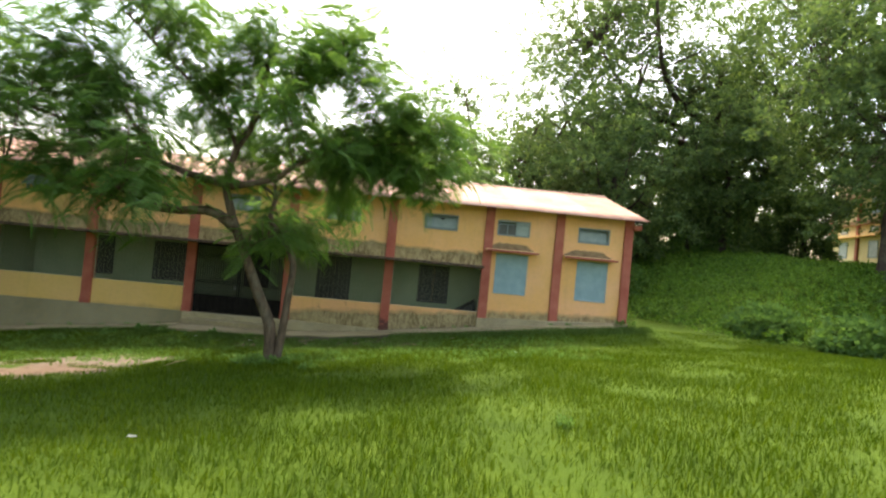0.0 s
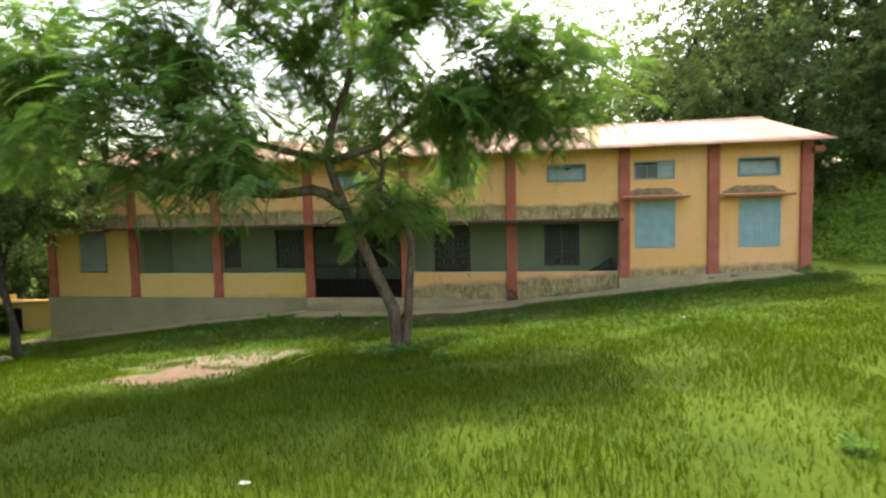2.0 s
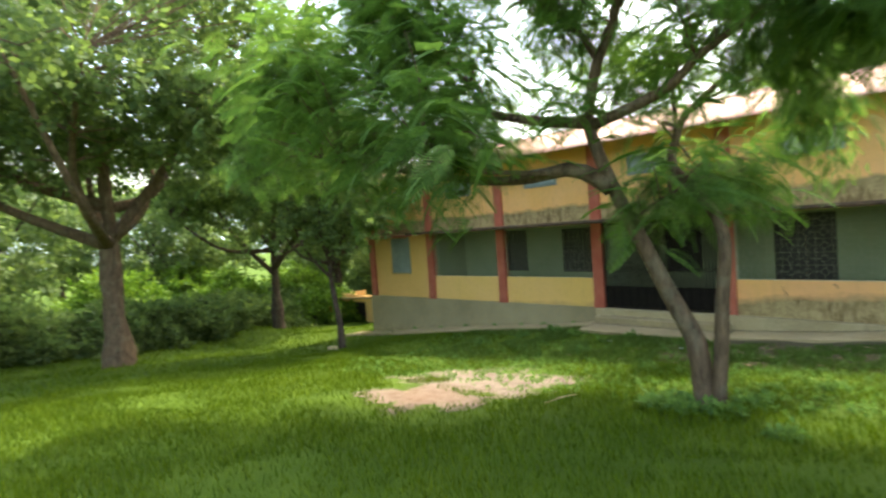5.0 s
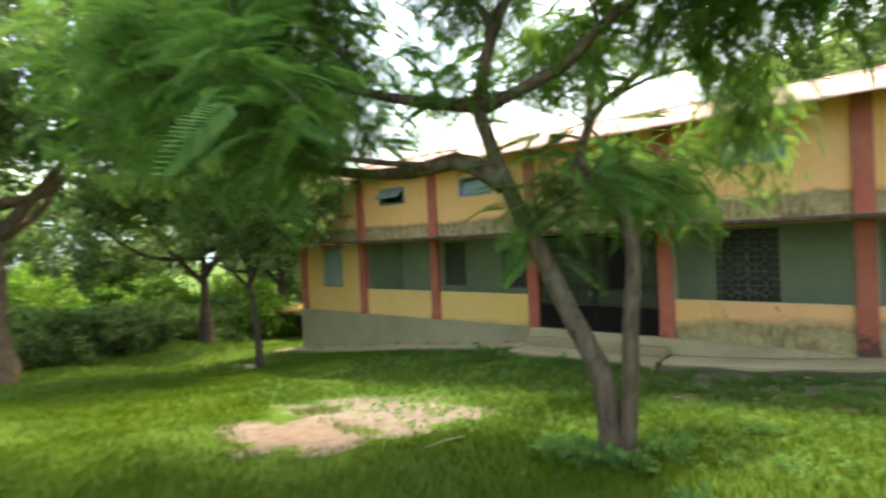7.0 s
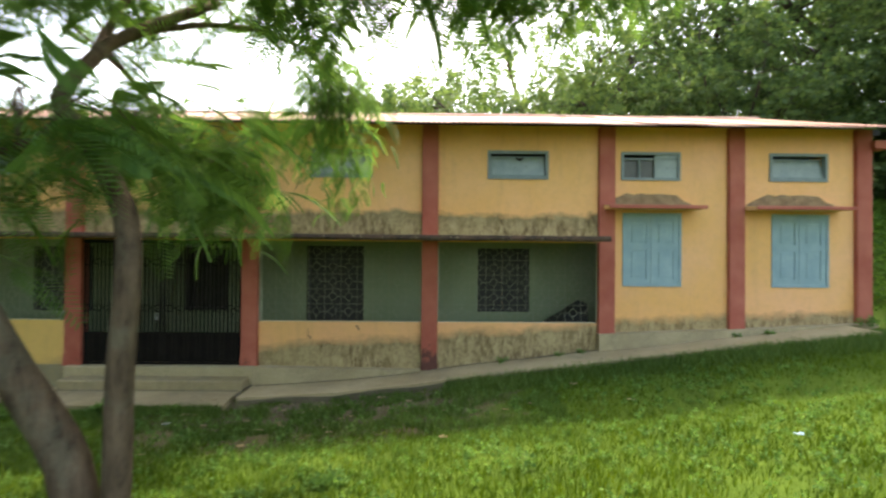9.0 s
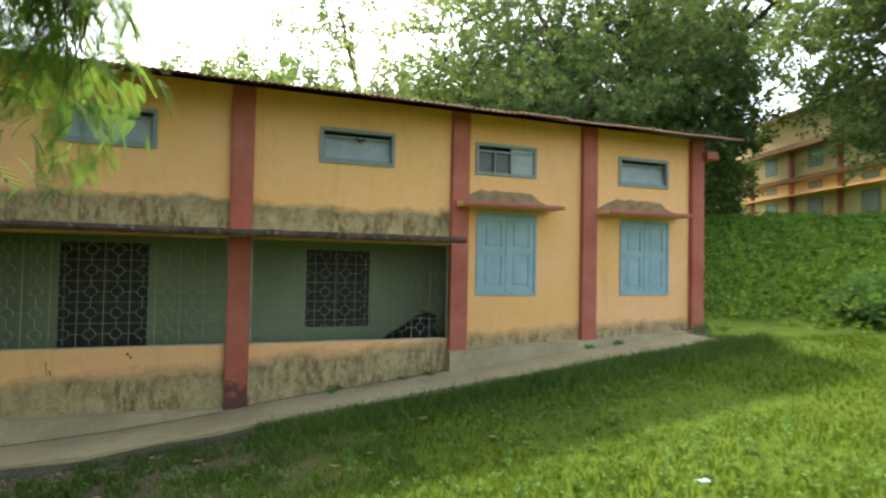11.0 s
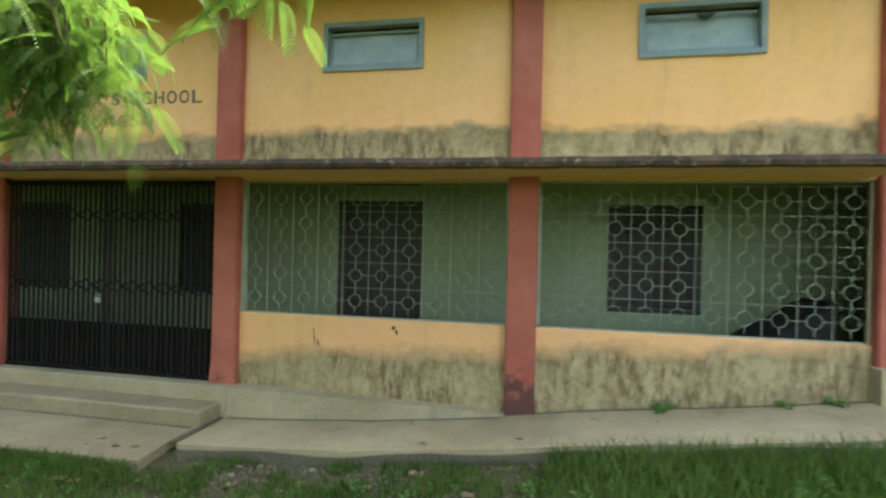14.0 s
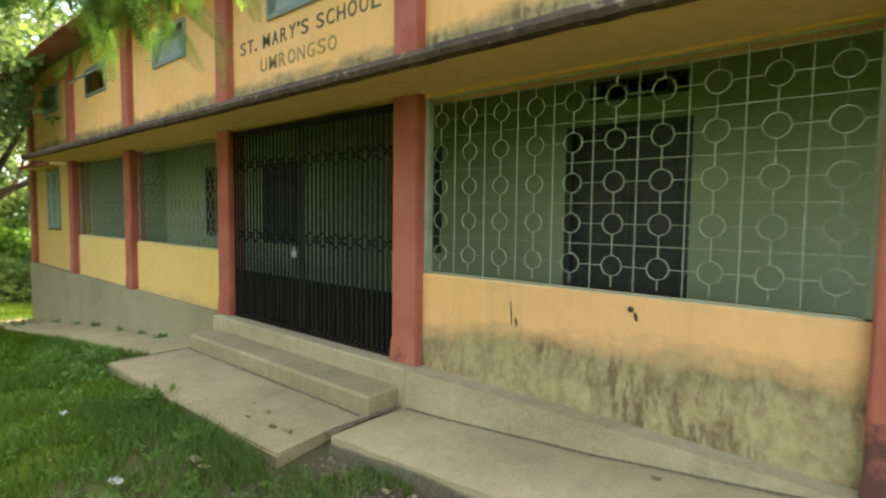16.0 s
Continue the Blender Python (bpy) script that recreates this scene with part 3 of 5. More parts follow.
def frame_bars(bm, x0, x1, y0, y1, z0, z1, w):
    box(bm, x0, x1, y0, y1, z0, z0 + w)
    box(bm, x0, x1, y0, y1, z1 - w, z1)
    box(bm, x0, x0 + w, y0, y1, z0 + w, z1 - w)
    box(bm, x1 - w, x1, y0, y1, z0 + w, z1 - w)
    return bm


# ventilator windows in the upper wall
for i, (a, b) in enumerate(VENTS):
    w = part("window_frame", frame_bars(bmesh.new(), a, b, YW - 0.025, YW + 0.07, VZ0, VZ1, 0.045), M_FRAME, school, "blue-grey wooden ventilator frame")
    if i == 6:      # sliding lights, half open, beside a board
        mid = a + 0.58
        part("mullion", one_box(mid - 0.012, mid + 0.012, YW, YW + 0.04, VZ0 + 0.045, VZ1 - 0.045), M_FRAME, w)
        part("mullion", one_box(a + 0.30, a + 0.325, YW, YW + 0.04, VZ0 + 0.045, VZ1 - 0.12), M_FRAME, w)
        part("transom", one_box(a + 0.045, b - 0.045, YW - 0.002, YW + 0.038, VZ1 - 0.13, VZ1 - 0.10), M_FRAME, w)
        # one opaque dark grey sheet set behind both openings
        part("pane", one_box(a + 0.05, mid - 0.012, YW + 0.05, YW + 0.056, VZ0 + 0.045, VZ1 - 0.12), M_DIM, w, "dark grey pane")
        part("board", one_box(mid + 0.012, b - 0.045, YW + 0.01, YW + 0.03, VZ0 + 0.045, VZ1 - 0.045), M_BOARD, w, "grey-green board pane")
    elif i == 1:    # flap propped out
        bm = one_box(a + 0.05, b - 0.05, -0.012, 0.012, -0.36, 0.0)
        bmesh.ops.rotate(bm, verts=bm.verts, cent=(0, 0, 0), matrix=Matrix.Rotation(radians(-48), 3, "X"))
        bmesh.ops.translate(bm, verts=bm.verts, vec=(0, YW - 0.01, VZ1 - 0.06))
        part("flap", bm, M_FRAME, w, "hinged flap propped open outwards")
    else:           # hopper leaf leaning in behind a dusty pane
        tilt = (7, 9, 12, 10, 8, 13, 10, 16)[i]
        bm = frame_bars(bmesh.new(), a + 0.05, b - 0.05, -0.012, 0.012, 0.0, 0.36, 0.03)
        pane = one_box(a + 0.08, b - 0.08, -0.004, 0.004, 0.03, 0.33)
        for k in (bm, pane):
            bmesh.ops.rotate(k, verts=k.verts, cent=(0, 0, 0), matrix=Matrix.Rotation(radians(-tilt), 3, "X"))
            bmesh.ops.translate(k, verts=k.verts, vec=(0, YW + 0.02, VZ0 + 0.045))
        leaf = part("hopper_leaf", bm, M_FRAME, w)
        part("pane", pane, M_BOARD, leaf, "dusty grey-green pane")
        part("stay_bar", one_box(a + 0.06, b - 0.06, YW + 0.025, YW + 0.04, VZ1 - 0.11, VZ1 - 0.095), M_FRAME, w)
        if i == 5:
            part("torn_flap", tube(bmesh.new(), [(1.28, YW + 0.0, VZ1 - 0.115), (1.34, YW - 0.01, VZ1 - 0.15), (1.42, YW + 0.0, VZ1 - 0.115)], [0.012, 0.03, 0.012], 5), M_DARKWOOD, w)


def shutters(a, b, z0, z1, paint):
    w = part("window_frame", frame_bars(bmesh.new(), a, b, YW - 0.02, YW + 0.08, z0, z1, 0.04), paint, school, "blue wooden window frame")
    mid = (a + b) / 2
    for x0, x1 in ((a + 0.043, mid - 0.002), (mid + 0.002, b - 0.043)):
        bm = bmesh.new()
        h = z1 - z0
        zz = [z0 + 0.043, z0 + 0.13, z0 + h * 0.50, z0 + h * 0.58, z1 - 0.13, z1 - 0.043]
        box(bm, x0, x0 + 0.085, YW - 0.006, YW + 0.03, zz[0], zz[5])
        box(bm, x1 - 0.085, x1, YW - 0.006, YW + 0.03, zz[0], zz[5])
        for p, q in ((0, 1), (2, 3), (4, 5)):
            box(bm, x0 + 0.085, x1 - 0.085, YW - 0.006, YW + 0.03, zz[p], zz[q])
        s = part("shutter", bm, paint, w, "closed faded blue panelled shutter")
        for p, q in ((1, 2), (3, 4)):
            bm = one_box(x0 + 0.085, x1 - 0.085, YW + 0.010, YW + 0.024, zz[p], zz[q])
            box(bm, x0 + 0.115, x1 - 0.115, YW + 0.002, YW + 0.012, zz[p] + 0.03, zz[q] - 0.03, bevel=0.006)
            part("panel", bm, paint, s)
    part("meeting_strip", one_box(mid - 0.018, mid + 0.018, YW - 0.018, YW - 0.008, z0 + 0.045, z1 - 0.045), paint, w)
    return w


for a, b in SHUT:
    shutters(a, b, SZ0, SZ1, M_BLUE)
# darker paint than the other shutters: shade on this window put into its colour
shutters(-13.70, -12.73, 0.757, 2.015, M_FRAME)

# plinths and ledges
bm = bmesh.new()
box(bm, -14.85, -5.98, 15.585, 16.0, -1.6, -0.005, bevel=0.01)
part("plinth_left", bm, M_PLINTH, school, "bare grey cement plinth streaked with moss")
part("veranda_floor", one_box(-11.9, 2.75, 15.70, 17.3, -0.45, -0.003), M_CONC, school)
bm = one_box(-6.05, -2.98, 15.49, 15.70, -0.45, 0.0, bevel=0.014)
part("floor_lip", bm, M_LEDGE, school, "worn cement veranda floor edge")
bm = strip(bmesh.new(), [(-2.98 + 2.70 * k / 18, -0.003 - 0.045 * (k / 18) + 0.003 * math.sin(4 * k)) for k in range(19)], 15.49, 15.70, 0.4)
for v in bm.verts:      # the lip thins out along the low wall
    if v.co.y < 15.6:
        v.co.y = 15.49 + 0.055 * smoothstep(-3.2, -0.4, v.co.x)
part("floor_lip", bm, M_LEDGE, school, "cement lip thinning out along the low wall")
bm = strip(bmesh.new(), [(2.64, 0.555), (3.6, 0.60), (4.85, 0.64), (6.0, 0.70), (7.28, 0.765)], 15.50, 15.70, 0.6)
part("plinth_right", bm, M_LEDGE, school, "pale cement plinth ledge")

# veranda inside: rear wall with doors and windows, rooms behind
RY = 17.23
rear_holes = [(-2.57, -1.46, 0.0, 2.0), (0.78, 1.80, 0.73, 1.975), (-12.85, -11.80, 0.0, 1.98), (-9.86, -9.10, 0.73, 1.98), (-7.86, -6.75, 0.70, 1.95), (-4.92, -4.10, 0.73, 1.95), (-2.35, -1.5, 2.20, 2.38)]
part("veranda_rear_wall", pierced(-14.56, 7.0, -0.1, 4.0, RY, RY + 0.2, rear_holes), M_GREEN, school, "pale green distempered veranda wall")
part("veranda_ceiling", one_box(-11.6, 2.8, YB, RY, 2.46, 2.56), M_SOFFIT, school)
part("veranda_lintel", one_box(-11.7, 2.75, YB, YB + 0.02, LINTEL, 2.46), M_GREEN, school)
part("veranda_end_wall", pierced(YB, RY, -0.1, 2.5, -2.87, -2.70, [(16.25, 17.05, 0.9, 2.0)]), M_GREEN, school)
end = school.children[-1]
for v in end.data.vertices:
    v.co = Vector((-v.co.y, v.co.x, v.co.z))
end.data.update()
part("veranda_end_wall", one_box(-11.75, -11.61, YB, RY, -0.1, 2.5), M_GREEN, school)
part("room_floor", one_box(-14.56, 7.0, RY + 0.2, 22.3, -0.2, -0.02), M_CONC, school)
part("room_floor", one_box(2.87, 7.0, YB, RY, -0.2, -0.02), M_CONC, school)
part("room_ceiling", one_box(-14.56, 7.0, YB + 0.01, 22.29, 3.70, 3.74), M_DARKWOOD, school)
for x in (-9.3, -3.4, 2.9):
    part("room_partition", one_box(x, x + 0.15, RY + 0.2, 22.3, 0, 3.7), M_GREEN, school)
for a, b, z0, z1 in rear_holes[:6]:
    fr = part("rear_frame", frame_bars(bmesh.new(), a, b, RY - 0.012, RY + 0.1, z0, z1, 0.05), M_DARKWOOD, school, "dark stained frame of a rear opening")
    if z0 > 0.1:
        for k in range(1, 9):
            x = a + (b - a) * k / 9
            part("window_bar", tube(bmesh.new(), [(x, RY + 0.05, z0 + 0.04), (x, RY + 0.05, z1 - 0.04)], [0.007, 0.007], 5), M_DARKWOOD, fr)
    mid = (a + b) / 2
    for x0, x1 in ((a + 0.05, mid - 0.003), (mid + 0.003, b - 0.05)):
        lf = part("leaf", one_box(x0, x1, RY + 0.10, RY + 0.135, z0 + 0.05, z1 - 0.05), M_DARKWOOD, fr, "closed dark door leaf" if z0 < 0.1 else "closed dark window leaf")
        for p, q in ((0.08, 0.42), (0.52, 0.92)):
            part("panel", one_box(x0 + 0.07, x1 - 0.07, RY + 0.092, RY + 0.10, z0 + (z1 - z0) * p, z0 + (z1 - z0) * q, bevel=0.003), M_DARKWOOD, lf)
a, b, z0, z1 = rear_holes[6]
v = part("vent_frame", frame_bars(bmesh.new(), a, b, RY - 0.01, RY + 0.06, z0, z1, 0.02), M_DARKWOOD, school, "small dark ventilator above the door")
for k in range(1, 5):
    x = a + (b - a) * k / 5
    part("vent_bar", one_box(x - 0.01, x + 0.01, RY, RY + 0.03, z0 + 0.02, z1 - 0.02), M_DARKWOOD, v)


# old drip marks on the low wall
for x, z, w, h in ((-2.17, 0.60, 0.006, 0.17), (-2.13, 0.49, 0.009, 0.06), (-1.36, 0.66, 0.022, 0.03), (-1.33, 0.63, 0.012, 0.05)):
    part("drip_mark", tube(bmesh.new(), [(x, YW - 0.001, z), (x + 0.008, YW - 0.001, z - h * 0.5), (x + 0.014, YW - 0.001, z - h)], [w * 0.5, w, w * 0.4], 5), M_DARKWOOD, school)

# ring-and-bar window grilles between the pillars
def grille(x0, x1):
    z0, z1, y, p, r = SILL, LINTEL, 15.72, 0.257, 0.062
    n = int(round((x1 - x0) / p))
    p = (x1 - x0) / n
    rows = [0.885 + 0.25 * k for k in range(5)]
    bm = bmesh.new()
    box(bm, x0, x0 + 0.022, y - 0.006, y + 0.006, z0, z1)
    box(bm, x1 - 0.022, x1, y - 0.006, y + 0.006, z0, z1)
    box(bm, x0, x1, y - 0.006, y + 0.006, z1 - 0.012, z1)
    box(bm, x0, x1, y - 0.006, y + 0.006, z0, z0 + 0.012)
    g = part("grille", bm, M_IRON, school, "whitewashed iron grille of rings and bars")
    t = 0.0021
    for k in range(1, n):
        part("bar", one_box(x0 + p * k - t, x0 + p * k + t, y - 0.004, y + 0.004, z0, z1), M_IRON, g)
    for zr in rows:
        part("rail", one_box(x0, x1, y + 0.0042, y + 0.010, zr + 0.125 - t, zr + 0.125 + t), M_IRON, g)
    me = None
    for k in range(n):
        cx = x0 + p * (k + 0.5)
        for zr in rows:
            if me is None:
                bm = bmesh.new()
                seg = 14
                ring = [[bm.verts.new(((r + dr) * math.cos(s * math.tau / seg), dy, (r + dr) * math.sin(s * math.tau / seg))) for dr, dy in ((-t, -0.004), (t, -0.004), (t, 0.004), (-t, 0.004))] for s in range(seg)]
                for s in range(seg):
                    for q in range(4):
                        bm.faces.new((ring[s][q], ring[(s + 1) % seg][q], ring[(s + 1) % seg][(q + 1) % 4], ring[s][(q + 1) % 4]))
                h = p / 2
                box(bm, -h, -r, -0.0035, 0.0035, -t, t)
                box(bm, r, h, -0.0035, 0.0035, -t, t)
                box(bm, -t, t, -0.0035, 0.0035, r, 0.125)
                box(bm, -t, t, -0.0035, 0.0035, -0.125, -r)
                ob = part("ring", bm, M_IRON, g)
                me = ob.data
            else:
                ob = attach(new("ring", me), g)
            ob.matrix_basis = Matrix.Translation((cx, y, zr))


for a, b in BAYS:
    grille(a + 0.005, b - 0.005)
part("frame_strip", one_box(-2.978, -2.945, 15.69, 15.75, SILL, LINTEL), M_IRON, school, "flaking white painted side strip")

# roof of corrugated sheets
RIDGE_Y, RIDGE_Z, EAVE_Y, EAVE_Z = 19.05, 5.07, 15.06, 3.90
bm = bmesh.new()
tube(bm, [(x, RIDGE_Y, RIDGE_Z - 0.01 + 0.01 * math.sin(x)) for x in np.linspace(-15.35, 7.5, 20)], [0.07] * 20, 8)
roof = part("roof", bm, M_ROOF, school, "shallow gable roof of rusty pink corrugated sheets")
for y in (15.72, 16.9, 18.1, 20.0, 21.2, 22.4):
    z = EAVE_Z + (RIDGE_Z - EAVE_Z) * (1 - abs(y - RIDGE_Y) / (RIDGE_Y - EAVE_Y)) - 0.07
    part("purlin", one_box(-15.2, 7.45, y - 0.03, y + 0.03, z - 0.10, z), M_DARKWOOD, roof)
bm = bmesh.new()
W, NW, AMP = 0.83, 10, 0.011
slope_len = math.hypot(RIDGE_Y - EAVE_Y, RIDGE_Z - EAVE_Z)
cols = NW * 6 + 1
grid = [[bm.verts.new((W * i / (cols - 1), slope_len * j / 4, AMP * math.cos(math.tau * i / 6) - 0.012 * math.sin(math.pi * j / 4))) for i in range(cols)] for j in range(5)]
for j in range(4):
    for i in range(cols - 1):
        bm.faces.new((grid[j][i], grid[j][i + 1], grid[j + 1][i + 1], grid[j + 1][i]))
low = [bm.verts.new((v.co.x, v.co.y, v.co.z - 0.004)) for v in grid[0]]
for i in range(cols - 1):
    bm.faces.new((grid[0][i], low[i], low[i + 1], grid[0][i + 1]))
sheet = part("roof_sheet", bm, M_ROOF, roof, smooth=True)
pitch = math.atan2(RIDGE_Z - EAVE_Z, RIDGE_Y - EAVE_Y)
random.seed(7)
first = True
count = int(22.85 / 0.79)
for k in range(count):
    x = -15.35 + k * (22.85 - W) / (count - 1)
    for side in (0, 1):
        ob = sheet if first else attach(new("roof_sheet", sheet.data), roof)
        first = False
        lift = 0.004 * (k % 2) + random.uniform(0, 0.004)
        if side == 0:
            ob.matrix_basis = Matrix.Translation((x, EAVE_Y + random.uniform(-0.025, 0.02), EAVE_Z + lift)) @ Matrix.Rotation(pitch, 4, "X")
        else:
            ob.matrix_basis = Matrix.Translation((x + W, 2 * RIDGE_Y - EAVE_Y, EAVE_Z + lift)) @ Matrix.Rotation(math.pi, 4, "Z") @ Matrix.Rotation(pitch, 4, "X")


# painted name over the gate
def lettering(text, x0, x1, z0, z1, y, material, label):
    """Block letters painted one beside the other, each a part of its own."""
    widths = {"I": 0.35, ".": 0.4, "'": 0.35, " ": 0.6, "M": 1.15, "R": 1.0}
    total = sum(widths.get(c, 1.0) for c in text)
    step = (x1 - x0) / total
    at = x0
    for c in text:
        w = widths.get(c, 1.0) * step
        if c != " ":
            cu = bpy.data.curves.new("letter", "FONT")
            cu.body, cu.size, cu.extrude, cu.offset = c, 1.0, 0.002, 0.008
            tmp = bpy.data.objects.new("letter", cu)
            scene.collection.objects.link(tmp)
            bpy.context.view_layer.update()
            me = bpy.data.meshes.new_from_object(tmp.evaluated_get(bpy.context.evaluated_depsgraph_get()))
            bpy.data.objects.remove(tmp)
            co = np.array([v.co[:] for v in me.vertices])
            lo, hi = co.min(0), co.max(0)
            zb, zt = (z0, z0 + (z1 - z0) * 0.22) if c == "." else (z0 + (z1 - z0) * 0.65, z1) if c == "'" else (z0, z1)
            for v in me.vertices:
                v.co = Vector((at + w * 0.11 + (v.co.x - lo[0]) / (hi[0] - lo[0]) * w * 0.76, y - 0.002 - v.co.z, zb + (v.co.y - lo[1]) / (hi[1] - lo[1]) * (zt - zb)))
            me.materials.clear()
            me.materials.append(material)
            tagged(attach(new("letter", me), school), label)
        at += w


lettering("ST. MARY'S SCHOOL", -5.71, -3.45, 2.865, 3.0, YW, M_LETTER, "dark hand-painted block letter")
lettering("UMRONGSO", -5.31, -4.02, 2.63, 2.765, YW, M_LETTER2, "faded hand-painted block letter")

# collapsible steel gate
gate = empty("collapsible_gate", -4.55, 15.66, 0, "closed dark brown collapsible steel gate across the entrance", "gate")
GX0, GX1, GY = -5.84, -3.262, 15.66
part("top_rail", one_box(GX0, GX1, GY - 0.03, GY + 0.03, 2.0, 2.055), M_GATE, gate)
part("bottom_rail", one_box(GX0, GX1, GY - 0.02, GY + 0.02, 0.005, 0.03), M_GATE, gate)
SLATS = 40
for k in range(SLATS):
    x = GX0 + 0.02 + (GX1 - GX0 - 0.04) * k / (SLATS - 1)
    y = GY
    w = 0.0155 if k not in (19, 20) else 0.024
    bm = bmesh.new()
    ring = [[bm.verts.new((x + dx, y + dy, z)) for dx, dy in ((-w, 0.003), (-w, -0.004), (-w + 0.004, -0.007), (w - 0.004, -0.007), (w, -0.004), (w, 0.003))] for z in (0.03, 2.0)]
    bm.faces.new(ring[0])
    bm.faces.new(ring[1][::-1])
    for q in range(6):
        bm.faces.new((ring[0][q], ring[0][(q + 1) % 6], ring[1][(q + 1) % 6], ring[1][q]))
    part("slat", bm, M_GATE2 if k % 3 else M_GATE, gate)
for k in range(11):
    x = GX0 + (GX1 - GX0) * k / 11
    part("sheet_panel", one_box(x + 0.0012, x + (GX1 - GX0) / 11 - 0.0012, GY + 0.018, GY + 0.024, 0.04, 0.53), M_GATE, gate)
for z in (0.86, 1.62):
    for k in range(13):
        x0 = GX0 + 0.02 + (GX1 - GX0 - 0.04) * k / 13
        x1 = x0 + (GX1 - GX0 - 0.04) / 13
        for za, zb, y in ((z, z + 0.13, GY + 0.016), (z + 0.13, z, GY + 0.022)):
            part("lattice_strip", tube(bmesh.new(), [(x0, y, za), (x1, y, zb)], [0.009, 0.009], 4), M_GATE, gate)
lock = empty("padlock", -4.62, 15.62, 0.74, "small bright steel padlock hanging on the gate", "padlock")
part("lock_body", one_box(-4.65, -4.59, 15.605, 15.63, 0.745, 0.80, bevel=0.006), M_STEEL, lock)
part("shackle", tube(bmesh.new(), smooth_line([(-4.64, 15.617, 0.80), (-4.637, 15.617, 0.835), (-4.62, 15.617, 0.85), (-4.603, 15.617, 0.835), (-4.60, 15.617, 0.80)], 11), [0.005] * 11, 6), M_STEEL, lock)

# tarpaulin heap in the end of the veranda
bm = bmesh.new()
n = 14
heap = [[bm.verts.new((1.20 + 1.43 * i / n, 15.98 + 0.95 * j / n, 0.01 + max(0.0, (0.08 + 0.92 * i / n) * min(1, 5 * j / n + 0.25, 6 * (1 - j / n) + 0.2) * (1 + 0.03 * noise.noise(Vector((i * 0.6, j * 0.7, 2))))))) for i in range(n + 1)] for j in range(n + 1)]
for j in range(n):
    for i in range(n):
        bm.faces.new((heap[j][i], heap[j][i + 1], heap[j + 1][i + 1], heap[j + 1][i]))
edge = [heap[0][i] for i in range(n + 1)] + [heap[j][n] for j in range(1, n + 1)] + [heap[n][i] for i in range(n - 1, -1, -1)] + [heap[j][0] for j in range(n - 1, 0, -1)]
low = [bm.verts.new((v.co.x, v.co.y, 0.002)) for v in edge]
for k in range(len(edge)):
    bm.faces.new((edge[k], edge[(k + 1) % len(edge)], low[(k + 1) % len(edge)], low[k]))
tagged(part("tarpaulin_cover", bm, M_TARP, smooth=True), "heap under a black tarpaulin in the veranda corner", "heap")

# ---- paths and steps ----
def ragged_edge(bm):
    """Wear a path's front edge unevenly away."""
    for v in bm.verts:
        if v.co.y < 15.0:
            v.co.y += 0.008 * noise.noise(Vector((v.co.x * 2.3, 0.4, 0))) + 0.012 * noise.noise(Vector((v.co.x * 8.0, 3.4, 0)))


bm = strip(bmesh.new(), [(x, lerp_table(PATH_TOP, x) + 0.006 * math.sin(3 * x)) for x in np.linspace(-3.0, 6.75, 110)], 14.80, 15.62, 0.24)
bmesh.ops.bevel(bm, geom=[e for e in bm.edges if e.calc_length() < 0.5 and abs(e.verts[0].co.y - e.verts[1].co.y) < 1e-4], offset=0.015, segments=1, affect="EDGES")
ragged_edge(bm)
path_r = tagged(part("path_right", bm, M_CONC), "sloping worn concrete path along the wall", "path", kind="structure")
moss = strip(bmesh.new(), [(x, lerp_table(PATH_TOP, x) - 0.035 + 0.012 * math.sin(5 * x)) for x in np.linspace(-2.98, 6.74, 110)], 14.780, 14.81, 0.3)
ragged_edge(moss)
part("mossy_edge", moss, M_MOSS, path_r, "dark damp mossy face of the path")
bm = strip(bmesh.new(), [(x, lerp_table(PATH_TOP, x) + 0.006 * math.sin(3 * x)) for x in np.linspace(-15.6, -5.95, 40)], 14.86, 15.62, 0.24)
tagged(part("path_left", bm, M_CONC), "sloping worn concrete path along the plinth", "path", kind="structure")
bm = bmesh.new()
top = [(-5.97, 14.40), (-4.5, 14.39), (-3.03, 14.42), (-3.10, 14.85), (-3.06, 15.5), (-5.96, 15.5)]
hi = [bm.verts.new((x, y, -0.295 - 0.012 * (15.5 - y))) for x, y in top]
lo = [bm.verts.new((x, y, -0.62)) for x, y in top]
bm.faces.new(hi)
bm.faces.new(lo[::-1])
for k in range(len(top)):
    bm.faces.new((hi[k], lo[k], lo[(k + 1) % len(top)], hi[(k + 1) % len(top)]))
bmesh.ops.bevel(bm, geom=[e for e in bm.edges if e.verts[0].co.z > -0.4 and e.verts[1].co.z > -0.4], offset=0.012, segments=2, affect="EDGES")
apron = tagged(part("entrance_apron", bm, M_CONC2), "flat worn concrete apron before the gate", "paving", kind="structure")
tagged(part("entrance_step", one_box(-5.93, -3.05, 15.17, 15.52, -0.33, -0.145, bevel=0.02), M_CONC2), "single worn concrete step before the gate", "step", kind="structure")


def joint(bm, pts, w, seed):
    """A dark ragged seam along pts, a low ridge in section."""
    r = random.Random(seed)
    line = smooth_line(pts, 10 * len(pts))
    rows = []
    for i, p in enumerate(line):
        d = (line[min(i + 1, len(line) - 1)] - line[max(i - 1, 0)]).normalized()
        side = d.cross(Vector((0, 0, 1))).normalized() * w * r.uniform(0.35, 1.3)
        rows.append([bm.verts.new(p - side), bm.verts.new(p + Vector((0, 0, 0.008))), bm.verts.new(p + side)])
    for a, b in zip(rows, rows[1:]):
        for q in (0, 1):
            bm.faces.new((a[q], b[q], b[q + 1], a[q + 1]))
    return bm


